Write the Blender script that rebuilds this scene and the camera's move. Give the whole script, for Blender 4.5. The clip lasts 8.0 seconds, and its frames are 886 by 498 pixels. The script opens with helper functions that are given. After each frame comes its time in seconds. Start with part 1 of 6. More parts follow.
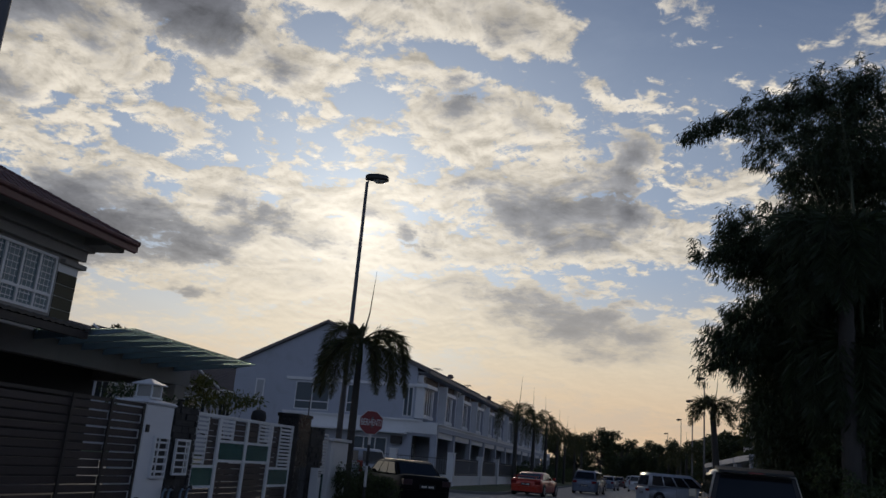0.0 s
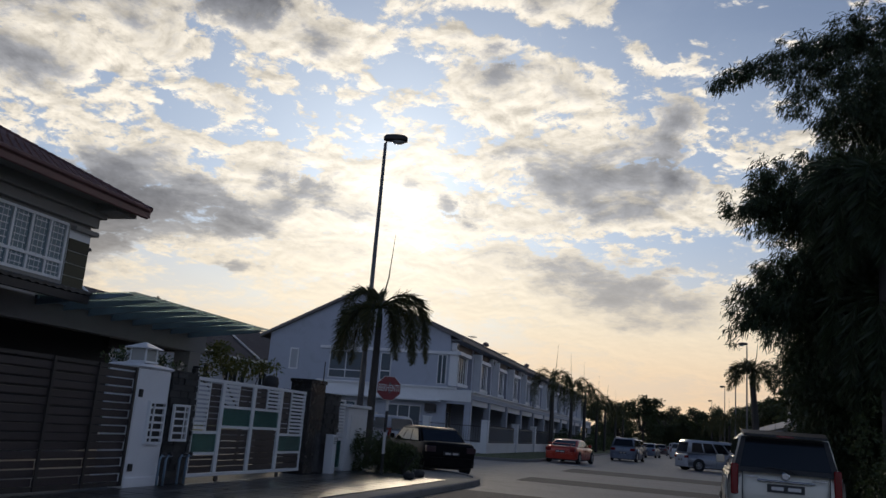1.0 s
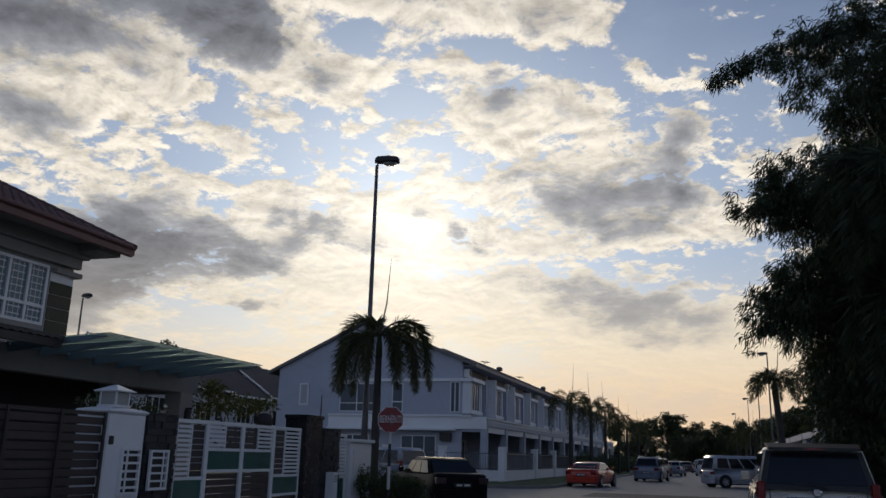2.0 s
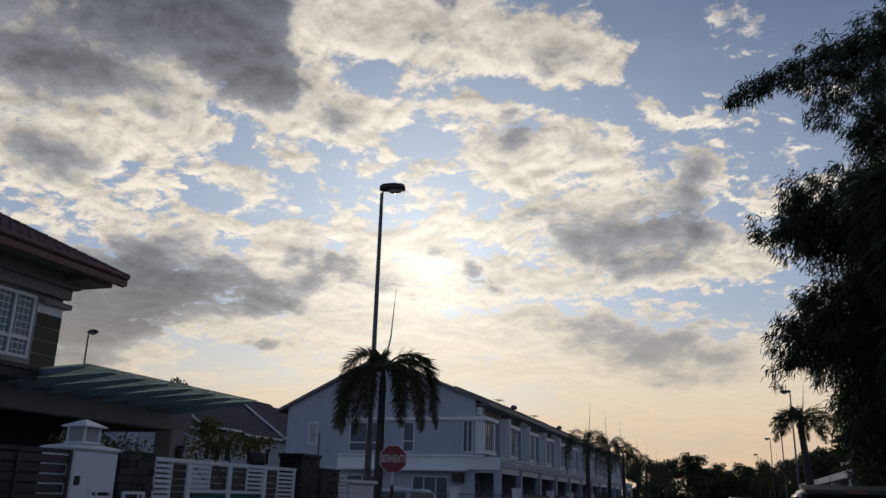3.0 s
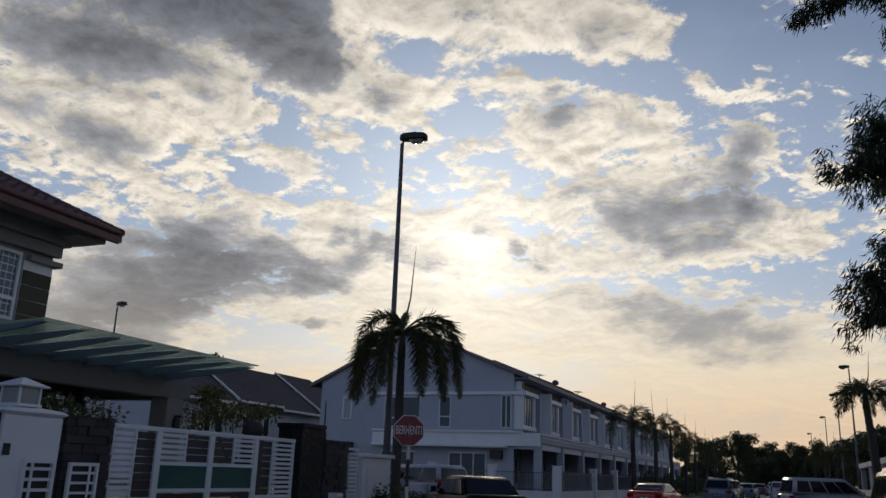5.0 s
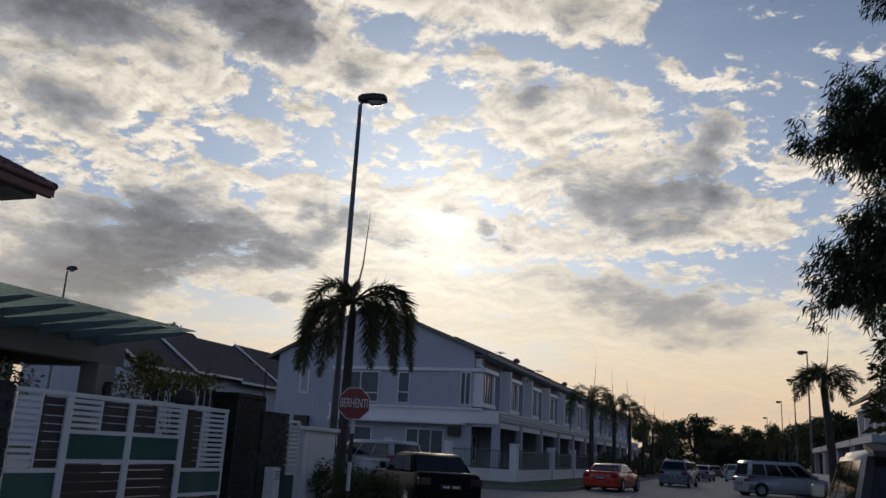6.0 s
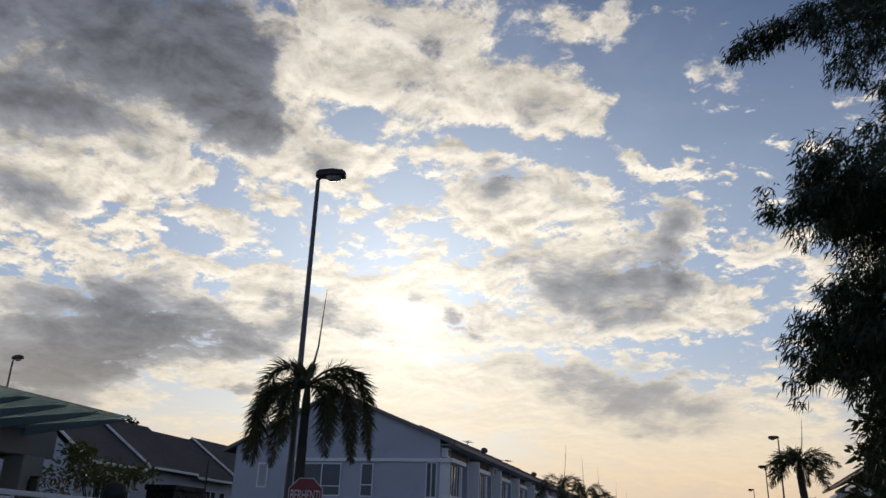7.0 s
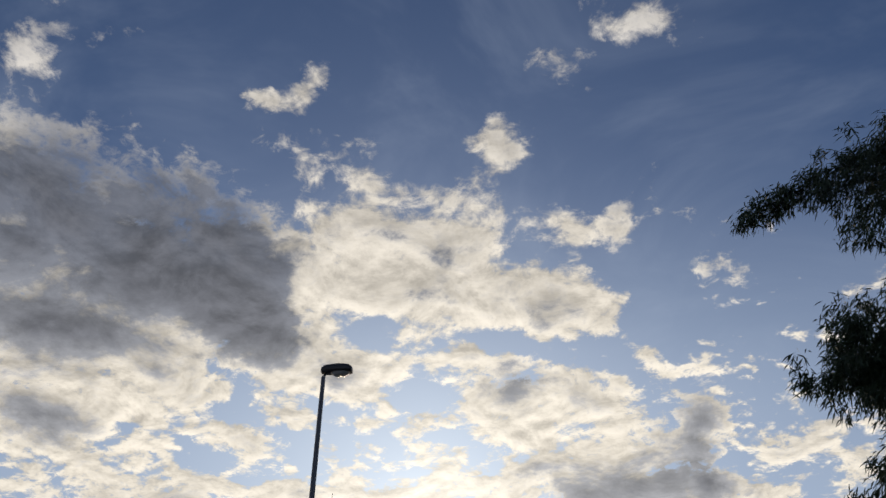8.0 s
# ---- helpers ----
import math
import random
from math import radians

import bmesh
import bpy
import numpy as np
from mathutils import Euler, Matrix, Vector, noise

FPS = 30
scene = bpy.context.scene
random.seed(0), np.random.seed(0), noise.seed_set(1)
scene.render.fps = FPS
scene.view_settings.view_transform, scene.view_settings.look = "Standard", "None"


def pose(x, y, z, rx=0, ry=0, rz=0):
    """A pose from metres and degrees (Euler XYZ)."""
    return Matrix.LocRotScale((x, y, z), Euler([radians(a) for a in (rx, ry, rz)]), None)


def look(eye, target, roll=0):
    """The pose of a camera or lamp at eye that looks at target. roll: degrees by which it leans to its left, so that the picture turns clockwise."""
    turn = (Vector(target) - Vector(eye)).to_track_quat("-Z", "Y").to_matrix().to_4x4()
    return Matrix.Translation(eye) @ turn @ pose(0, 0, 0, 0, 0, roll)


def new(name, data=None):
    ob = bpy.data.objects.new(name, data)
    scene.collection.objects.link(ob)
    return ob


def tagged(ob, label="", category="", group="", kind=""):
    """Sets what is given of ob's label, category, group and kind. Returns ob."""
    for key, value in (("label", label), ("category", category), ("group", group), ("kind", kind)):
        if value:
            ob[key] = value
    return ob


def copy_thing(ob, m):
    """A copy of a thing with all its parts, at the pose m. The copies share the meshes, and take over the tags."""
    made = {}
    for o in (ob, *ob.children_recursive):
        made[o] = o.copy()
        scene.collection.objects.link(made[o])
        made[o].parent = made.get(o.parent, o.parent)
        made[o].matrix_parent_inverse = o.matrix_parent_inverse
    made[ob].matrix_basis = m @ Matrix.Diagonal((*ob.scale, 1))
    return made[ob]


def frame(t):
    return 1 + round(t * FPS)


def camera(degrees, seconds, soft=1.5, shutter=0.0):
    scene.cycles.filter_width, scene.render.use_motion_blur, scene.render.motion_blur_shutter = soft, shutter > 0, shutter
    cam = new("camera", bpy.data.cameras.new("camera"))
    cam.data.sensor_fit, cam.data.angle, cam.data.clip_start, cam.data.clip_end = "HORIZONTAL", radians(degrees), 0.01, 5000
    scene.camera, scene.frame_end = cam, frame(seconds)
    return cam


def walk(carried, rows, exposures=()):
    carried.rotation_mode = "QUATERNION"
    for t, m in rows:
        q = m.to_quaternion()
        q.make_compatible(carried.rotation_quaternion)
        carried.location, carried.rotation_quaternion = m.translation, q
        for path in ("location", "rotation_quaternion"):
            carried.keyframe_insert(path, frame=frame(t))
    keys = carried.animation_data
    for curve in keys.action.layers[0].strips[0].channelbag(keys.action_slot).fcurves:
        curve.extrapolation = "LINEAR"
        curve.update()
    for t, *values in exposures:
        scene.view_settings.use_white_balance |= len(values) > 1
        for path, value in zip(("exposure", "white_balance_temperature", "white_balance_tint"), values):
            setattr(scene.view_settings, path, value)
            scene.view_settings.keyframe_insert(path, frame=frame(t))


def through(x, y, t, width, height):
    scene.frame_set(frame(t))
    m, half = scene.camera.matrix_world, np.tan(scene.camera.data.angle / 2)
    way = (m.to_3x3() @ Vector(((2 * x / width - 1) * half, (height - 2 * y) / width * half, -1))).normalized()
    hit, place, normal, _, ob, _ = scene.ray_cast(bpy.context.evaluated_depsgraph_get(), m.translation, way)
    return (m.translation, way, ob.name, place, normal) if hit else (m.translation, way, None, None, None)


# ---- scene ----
cam = camera(56.8, 8.0)
PATH = [
    (0, (0.038, 0.883, 1.389), (-0.438, 2.76, 1.891), 4.9),
    (0.5, (0.28, 1.349, 1.356), (-0.287, 3.218, 1.787), 2.0),
    (1, (0.439, 1.842, 1.371), (-0.133, 3.711, 1.795), 4.6),
    (2.5, (0.539, 3.383, 1.445), (-0.065, 5.212, 1.984), 0.5),
    (3, (0.444, 3.922, 1.45), (-0.184, 5.731, 2.028), 1.6),
    (3.5, (0.343, 4.494, 1.424), (-0.376, 6.271, 1.994), 2.5),
    (4, (0.235, 5.059, 1.417), (-0.508, 6.838, 1.948), 2.3),
    (5.5, (0.195, 6.614, 1.444), (-0.531, 8.403, 1.963), 2.0),
    (6, (0.165, 7.082, 1.444), (-0.499, 8.907, 1.921), 3.2),
    (6.5, (0.133, 7.579, 1.479), (-0.461, 9.427, 1.96), 2.9),
    (7, (0.017, 7.934, 1.436), (-0.559, 9.722, 2.123), 2.2),
    (7.5, (-0.035, 8.367, 1.418), (-0.598, 10.048, 2.343), -2.6),
    (8, (-0.108, 8.768, 1.426), (-0.656, 10.325, 2.555), 0.4),
]
walk(cam, [(t, look(eye, target, roll)) for t, eye, target, roll in PATH], exposures=[(0, -0.3), (0.5, -0.15), (1, 0.05), (2.5, -0.1), (3.5, -0.2), (4, -0.15), (5.5, -0.1), (6, -0.1), (6.5, -0.05), (7, 0.0), (8, -0.05)])

# ---- world, sun, exposure ----
SUN_AZ, SUN_EL = -20.5, 15.0
# Cloud masses as (azimuth, elevation, half width, half height, turn), in degrees of the sky.
CLOUDS = [
    (-43.2, 28.7, 17.2, 6.0, 0), (-44.6, 20.8, 12.0, 4.4, 15), (-28.6, 25.0, 6.0, 1.6, 8), (-11.9, 22.8, 6.0, 3.2, 12),
    (-9.3, 30.0, 4.0, 3.0, 0), (-19.4, 31.7, 7.2, 3.6, 10), (-17.0, 26.7, 2.4, 1.4, -10), (-36.4, 13.2, 6.0, 3.0, 10),
    (-28.7, 15.4, 4.8, 2.8, 0), (-2.5, 20.2, 3.6, 4.8, 25), (-8.8, 16.7, 6.4, 3.6, -10), (-1.3, 15.7, 5.2, 2.2, -10),
    (-3.8, 8.7, 10.4, 3.8, 8), (-21.2, 11.9, 10.4, 4.0, 0), (-20.5, 16.5, 5.5, 3.5, 0), (-45.0, 11.0, 9.0, 4.5, 0)]
CLOUDS_HIGH = [
    (-32.3, 45.1, 2.8, 1.8, -35), (-37.0, 43.5, 1.8, 1.0, 0), (-14.9, 41.8, 2.0, 2.4, 35), (-1.1, 47.7, 3.8, 2.0, 10),
    (-9.6, 46.9, 2.4, 1.0, 0), (-56.0, 41.3, 2.8, 1.8, 30), (-54.3, 36.9, 3.2, 2.4, 0), (-44.7, 32.0, 11.2, 7.6, 5),
    (-27.4, 35.7, 9.6, 6.0, -15), (-16.2, 34.0, 7.6, 4.0, 0), (-8.5, 35.6, 3.6, 1.4, 15), (-8.3, 29.5, 3.4, 2.6, 0),
    (-2.6, 25.1, 1.8, 0.8, 0)]
GAPS = [
    (-31.7, 21.6, 4.6, 1.0, 14), (-23.7, 28.6, 2.2, 1.4, 0), (-6.5, 25.8, 2.8, 2.0, 0), (2.9, 27.7, 7.6, 6.8, 0),
    (-29.0, 19.9, 3.2, 1.1, 0), (1.6, 11.9, 3.2, 2.0, 0), (-34.7, 19.2, 3.2, 1.2, 0), (-6.2, 14.0, 2.0, 1.0, 0),
    (-35.5, 9.4, 4.0, 0.8, 0), (-19.4, 21.6, 1.6, 0.7, 0), (-40.5, 20.2, 4.2, 0.8, 14), (-44.8, 43.5, 4.4, 3.6, 0), (-23.1, 46.8, 6.0, 3.6, 0),
    (7.5, 36.9, 10.4, 10.0, 0), (-50.2, 42.4, 3.6, 2.4, 0), (-8.2, 41.4, 4.4, 2.8, 0), (-2.7, 31.8, 2.4, 2.4, 0),
    (-51.0, 15.8, 3.2, 1.0, -10), (-13.5, 27.0, 2.2, 0.9, 0)]
HEAVY = [
    (-36.3, 13.0, 4.8, 2.4, 10), (-39.8, 10.5, 3.6, 1.6, 0), (-27.9, 15.7, 2.2, 1.6, 0), (-30.8, 12.7, 3.2, 1.4, 0),
    (-2.6, 20.6, 2.6, 4.0, 25), (-0.8, 17.9, 2.4, 1.8, 0), (-8.4, 17.1, 4.4, 2.4, 0), (-4.5, 10.2, 8.8, 2.6, 12),
    (-47.5, 20.4, 4.6, 1.4, 10), (-31.4, 9.7, 2.2, 0.6, 0), (-16.8, 15.1, 1.6, 1.1, 30),
    (-34.5, 28.2, 3.6, 3.2, 0), (-43.8, 9.0, 5.2, 2.8, 0), (-14.0, 24.6, 2.4, 1.4, 0), (-43.0, 13.8, 7.0, 2.2, -12), (-38.5, 12.4, 6.5, 2.2, -8), (-46.5, 8.4, 6.5, 2.0, 0)]
HEAVY_HIGH = [
    (-45.0, 30.4, 9.6, 5.2, -10), (-48.8, 25.2, 4.4, 2.4, 10), (-50.1, 35.6, 5.2, 4.4, 0), (-38.4, 34.4, 4.4, 4.4, 0),
    (-34.4, 28.0, 3.6, 2.4, 20)]


class Net:
    """Short spelling for node trees."""

    def __init__(self, tree):
        self.tree = tree

    def node(self, kind, operation=""):
        n = self.tree.nodes.new(kind)
        if operation:
            n.operation = operation
        return n

    def put(self, socket, value):
        if isinstance(value, bpy.types.NodeSocket):
            self.tree.links.new(value, socket)
        elif value is not None:
            socket.default_value = value

    def math(self, op, a, b=None, c=None, clamp=False):
        n = self.node("ShaderNodeMath", op)
        n.use_clamp = clamp
        for socket, value in zip(n.inputs, (a, b, c)):
            self.put(socket, value)
        return n.outputs[0]

    def vec(self, op, a, b=None):
        n = self.node("ShaderNodeVectorMath", op)
        self.put(n.inputs[0], a)
        self.put(n.inputs[1], b)
        return n.outputs["Value"] if op in ("DOT_PRODUCT", "LENGTH") else n.outputs[0]

    def ramp(self, value, low, high, a=0.0, b=1.0):
        n = self.node("ShaderNodeMapRange")
        n.interpolation_type = "SMOOTHSTEP"
        for i, v in enumerate((value, low, high, a, b)):
            self.put(n.inputs[i], v)
        return n.outputs[0]

    def mix(self, factor, a, b, blend="MIX"):
        n = self.node("ShaderNodeMix")
        n.data_type, n.blend_type = "RGBA", blend
        self.put(n.inputs[0], factor)
        self.put(n.inputs[6], a)
        self.put(n.inputs[7], b)
        return n.outputs[2]

    def noise(self, vector, scale, detail=4.0, rough=0.5, distort=0.0, out=0):
        n = self.node("ShaderNodeTexNoise")
        self.put(n.inputs["Vector"], vector)
        for key, v in (("Scale", scale), ("Detail", detail), ("Roughness", rough), ("Distortion", distort)):
            n.inputs[key].default_value = v
        return n.outputs[out]


def build_sky():
    world = bpy.data.worlds.new("sky")
    scene.world = world
    world.use_nodes = True
    net = Net(world.node_tree)
    net.tree.nodes.clear()
    way = net.node("ShaderNodeTexCoord").outputs["Generated"]
    sep = net.node("ShaderNodeSeparateXYZ")
    net.put(sep.inputs[0], way)
    x, y, z = sep.outputs
    deg = 180 / math.pi
    az = net.math("MULTIPLY", net.math("ARCTAN2", x, y), deg)
    el = net.math("MULTIPLY", net.math("ARCSINE", z), deg)
    plane = net.node("ShaderNodeCombineXYZ")
    deep = net.math("ADD", net.math("MAXIMUM", z, 0.0), 0.24)
    net.put(plane.inputs[0], net.math("DIVIDE", x, deep))
    net.put(plane.inputs[1], net.math("DIVIDE", y, deep))
    p = plane.outputs[0]
    # ragged edges: the cloud masses are looked up at a place shaken by noise
    flat = net.node("ShaderNodeCombineXYZ")
    net.put(flat.inputs[0], az)
    net.put(flat.inputs[1], el)
    shake = net.vec("SUBTRACT", net.noise(p, 5.5, 9, 0.66, out=1), (0.5, 0.5, 0.5))
    grow = net.node("ShaderNodeVectorMath", "MULTIPLY")
    net.put(grow.inputs[0], shake)
    grow.inputs[1].default_value = (9.0, 4.2, 0)
    uv = net.vec("ADD", flat.outputs[0], grow.outputs[0])

    def masses(rows, weight, total, widen=1.25):
        for a, e, w, h, turn in rows:
            m = net.node("ShaderNodeMapping")
            m.vector_type = "TEXTURE"
            net.put(m.inputs[0], uv)
            m.inputs[1].default_value = (a, e, 0)
            m.inputs[2].default_value = (0, 0, radians(-turn))
            m.inputs[3].default_value = (w * widen / math.cos(radians(e)), h * widen, 1)
            g = net.node("ShaderNodeTexGradient")
            g.gradient_type = "SPHERICAL"
            net.put(g.inputs[0], m.outputs[0])
            total = net.math("MULTIPLY_ADD", g.outputs["Fac"], weight, total)
        return total

    sunward = net.vec("ADD", p, (-0.35 * 0.022, 0.94 * 0.022, 0))
    big = net.noise(p, 2.6, 3, 0.5)
    fine = net.noise(p, 7.0, 10, 0.60, 0.35)
    ahead = net.noise(sunward, 7.0, 10, 0.60, 0.35)
    wisp = net.noise(p, 30.0, 8, 0.68, 0.5)
    # small rounded puffs, as in a broken sheet of cloud
    bent = net.vec("ADD", p, net.vec("MULTIPLY", net.vec("SUBTRACT", net.noise(p, 16.0, 5, 0.6, out=1), (0.5, 0.5, 0.5)), (0.16, 0.16, 0)))
    cell = net.node("ShaderNodeTexVoronoi")
    cell.feature = "SMOOTH_F1"
    net.put(cell.inputs["Vector"], bent)
    cell.inputs["Scale"].default_value = 15.0
    cell.inputs["Smoothness"].default_value = 0.35
    puff = net.math("SUBTRACT", 0.42, cell.outputs["Distance"])
    calm = net.ramp(el, 4, 17, 0.16, 1.0)
    loose = net.math("SUBTRACT", net.math("MULTIPLY_ADD", fine, 2.9, net.math("MULTIPLY", wisp, 1.5)), 2.2)
    loose = net.math("MULTIPLY_ADD", puff, 0.7, loose)
    cover = net.math("MULTIPLY_ADD", loose, calm, 0.10)
    cover = net.math("MULTIPLY_ADD", net.math("SUBTRACT", big, 0.5), 0.8, cover)
    cover = masses(CLOUDS, 0.62, cover)
    cover = masses(CLOUDS_HIGH[5:], 0.56, cover)
    cover = masses(CLOUDS_HIGH[:3], 1.25, cover, 1.35)
    cover = masses(CLOUDS_HIGH[3:5], 0.52, cover, 1.7)
    cover = masses(HEAVY_HIGH, 0.25, cover)
    cover = masses(GAPS, -0.42, cover)
    cover = net.math("MULTIPLY_ADD", net.ramp(el, 29, 44), -0.46, cover)
    alpha = net.ramp(cover, -0.10, net.ramp(el, 22, 40, 0.26, 0.55))
    heavy = net.math("MULTIPLY_ADD", net.math("SUBTRACT", fine, 0.5), net.math("MULTIPLY", calm, 2.1), -0.34)
    heavy = net.math("MULTIPLY_ADD", cover, 0.42, heavy)
    heavy = net.math("MULTIPLY_ADD", net.math("SUBTRACT", wisp, 0.5), net.math("MULTIPLY", calm, 0.5), heavy)
    heavy = masses(HEAVY, 0.95, heavy, 1.4)
    heavy = masses(HEAVY_HIGH, 0.9, heavy, 1.5)
    shade = net.ramp(heavy, -0.05, 0.70)
    dense = net.ramp(heavy, 0.55, 1.45)
    bank = net.math("MULTIPLY_ADD", net.math("SUBTRACT", wisp, 0.5), 0.30, net.math("SUBTRACT", fine, ahead))
    relief = net.math("MULTIPLY_ADD", net.ramp(bank, -0.2, 0.2, -0.44, 0.44), net.ramp(el, 5, 20, 0.08, 1.0), 1.0)

    # nearness to the hidden sun
    s = Vector((math.sin(radians(SUN_AZ)) * math.cos(radians(SUN_EL)), math.cos(radians(SUN_AZ)) * math.cos(radians(SUN_EL)), math.sin(radians(SUN_EL))))
    near = net.math("MULTIPLY", net.math("ARCCOSINE", net.vec("DOT_PRODUCT", way, tuple(s))), deg)
    glow = net.math("EXPONENT", net.math("MULTIPLY", near, -1 / 15.0))
    core = net.math("EXPONENT", net.math("MULTIPLY", near, -1 / 2.8))
    forward = net.ramp(near, 110, 20)

    sky = net.node("ShaderNodeTexSky")
    sky.sky_type, sky.sun_disc = "NISHITA", False
    sky.sun_elevation, sky.sun_rotation = radians(SUN_EL), radians(SUN_AZ)
    sky.air_density, sky.dust_density, sky.ozone_density = 1.0, 1.2, 2.0
    base = net.mix(1.0, sky.outputs[0], (SKY_GAIN * 0.70, SKY_GAIN * 0.92, SKY_GAIN * 1.30, 1), "MULTIPLY")
    # thin high veil and the warm band over the horizon
    veil = net.ramp(net.noise(p, 3.2, 5, 0.6, 0.8), 0.4, 0.75, 0.0, 0.16)
    base = net.mix(veil, base, (0.40, 0.47, 0.60, 1))
    base = net.mix(net.ramp(el, 40, 14, 0.0, 0.55), base, net.mix(forward, (0.26, 0.31, 0.42, 1), (0.46, 0.55, 0.69, 1)))
    low = net.ramp(el, 15, 2.0)
    warm = net.mix(forward, (0.40, 0.45, 0.61, 1), net.mix(net.ramp(el, 9, 2.5), (0.84, 0.70, 0.49, 1), (0.80, 0.57, 0.36, 1)))
    base = net.mix(net.math("MULTIPLY", low, 0.8), base, warm)

    bright = net.mix(forward, (0.34, 0.42, 0.60, 1), (0.78, 0.71, 0.60, 1))
    grey = net.mix(forward, (0.27, 0.33, 0.49, 1), (0.345, 0.345, 0.36, 1))
    grey = net.mix(net.ramp(el, 20, 34, 0.0, 0.85), grey, (0.10, 0.115, 0.155, 1))
    grey = net.mix(net.math("MULTIPLY", dense, 0.75), grey, (0.115, 0.118, 0.135, 1))
    bright = net.mix(net.ramp(el, 20, 46, 0.0, 0.5), bright, net.mix(forward, (0.44, 0.49, 0.62, 1), (0.42, 0.40, 0.38, 1)))
    cloud = net.mix(shade, bright, grey)
    cloud = net.mix(net.math("MULTIPLY", low, net.math("MULTIPLY_ADD", shade, -0.62, 0.92)), cloud, warm)
    lit = net.node("ShaderNodeVectorMath", "SCALE")
    net.put(lit.inputs[0], cloud)
    net.put(lit.inputs["Scale"], relief)
    colour = net.mix(net.math("MULTIPLY", alpha, 0.96), base, lit.outputs[0])
    light = net.mix(1.0, (1.0, 0.93, 0.80, 1), (1, 1, 1, 1), "MULTIPLY")
    haze = net.math("MULTIPLY_ADD", core, 0.52, net.math("MULTIPLY", glow, 0.22))
    haze = net.math("MULTIPLY", haze, net.math("MULTIPLY_ADD", shade, -0.6, 1.0))
    haze = net.math("MULTIPLY", haze, net.math("MULTIPLY_ADD", alpha, 0.4, 0.6))
    scaled = net.node("ShaderNodeVectorMath", "SCALE")
    net.put(scaled.inputs[0], light)
    net.put(scaled.inputs["Scale"], haze)
    total = net.vec("ADD", colour, scaled.outputs[0])
    back = net.node("ShaderNodeBackground")
    net.put(back.inputs[0], total)
    back.inputs[1].default_value = 1.0
    out = net.node("ShaderNodeOutputWorld")
    net.put(out.inputs[0], back.outputs[0])


SKY_GAIN = 0.045
build_sky()
sun = new("sun", bpy.data.lights.new("sun", "SUN"))
sun.data.energy, sun.data.angle, sun.data.color = 0.6, radians(12), (1.0, 0.83, 0.62)
sun.matrix_world = look((0, 0, 0), (-math.sin(radians(SUN_AZ)) * math.cos(radians(SUN_EL)), -math.cos(radians(SUN_AZ)) * math.cos(radians(SUN_EL)), -math.sin(radians(SUN_EL))))


# ---- materials ----
def material(name, colour, rough=0.7, metal=0.0, vary=0.25, grain=12.0, bump=0.0, stain=0.0, stain_colour=(0.05, 0.045, 0.04), coat=0.0, pieces=0.0, fine=90.0, shine=0.5):
    """A surface with variation at two scales, grain relief and stains. pieces: how much each object differs."""
    m = bpy.data.materials.new(name)
    m.use_nodes = True
    net = Net(m.node_tree)
    b = m.node_tree.nodes["Principled BSDF"]
    where = net.node("ShaderNodeTexCoord").outputs["Object"]
    a = net.noise(where, grain * 0.12, 4, 0.6)
    f = net.noise(where, grain, 5, 0.65)
    k = net.math("MULTIPLY_ADD", a, vary, net.math("MULTIPLY_ADD", f, vary * 0.8, 1 - vary * 0.9))
    if pieces:
        k = net.math("MULTIPLY", k, net.math("MULTIPLY_ADD", net.node("ShaderNodeObjectInfo").outputs["Random"], pieces, 1 - pieces / 2))
    col = net.node("ShaderNodeVectorMath", "SCALE")
    col.inputs[0].default_value = colour
    net.put(col.inputs["Scale"], k)
    c = col.outputs[0]
    if stain:
        st = net.ramp(net.noise(where, grain * 0.3, 6, 0.7, 0.8), 0.5, 0.75, 0.0, stain)
        c = net.mix(st, c, (*stain_colour, 1))
    net.put(b.inputs["Base Color"], c)
    net.put(b.inputs["Roughness"], net.math("MULTIPLY_ADD", f, 0.25, rough - 0.12, clamp=True))
    b.inputs["Metallic"].default_value = metal
    b.inputs["Specular IOR Level"].default_value = shine
    b.inputs["Coat Weight"].default_value = coat
    if bump:
        n = net.node("ShaderNodeBump")
        n.inputs["Strength"].default_value = bump
        n.inputs["Distance"].default_value = 0.02
        net.put(n.inputs["Height"], net.noise(where, fine, 5, 0.6))
        net.put(b.inputs["Normal"], n.outputs[0])
    return m


def leaf_material(name, colour, tip, through=0.25):
    m = bpy.data.materials.new(name)
    m.use_nodes = True
    net = Net(m.node_tree)
    b = m.node_tree.nodes["Principled BSDF"]
    r = net.node("ShaderNodeNewGeometry").outputs["Random Per Island"]
    c = net.mix(net.ramp(r, 0.0, 1.0), (*colour, 1), (*tip, 1))
    net.put(b.inputs["Base Color"], c)
    b.inputs["Roughness"].default_value = 0.5
    t = net.node("ShaderNodeBsdfTranslucent")
    net.put(t.inputs[0], c)
    mixer = net.node("ShaderNodeMixShader")
    mixer.inputs[0].default_value = through
    net.put(mixer.inputs[1], b.outputs[0])
    net.put(mixer.inputs[2], t.outputs[0])
    net.put(m.node_tree.nodes["Material Output"].inputs[0], mixer.outputs[0])
    return m


def glass_material(name, colour, rough=0.05, clear=0.0):
    m = bpy.data.materials.new(name)
    m.use_nodes = True
    b = m.node_tree.nodes["Principled BSDF"]
    b.inputs["Base Color"].default_value = (*colour, 1)
    b.inputs["Roughness"].default_value = rough
    b.inputs["Transmission Weight"].default_value = clear
    b.inputs["IOR"].default_value = 1.45
    return m


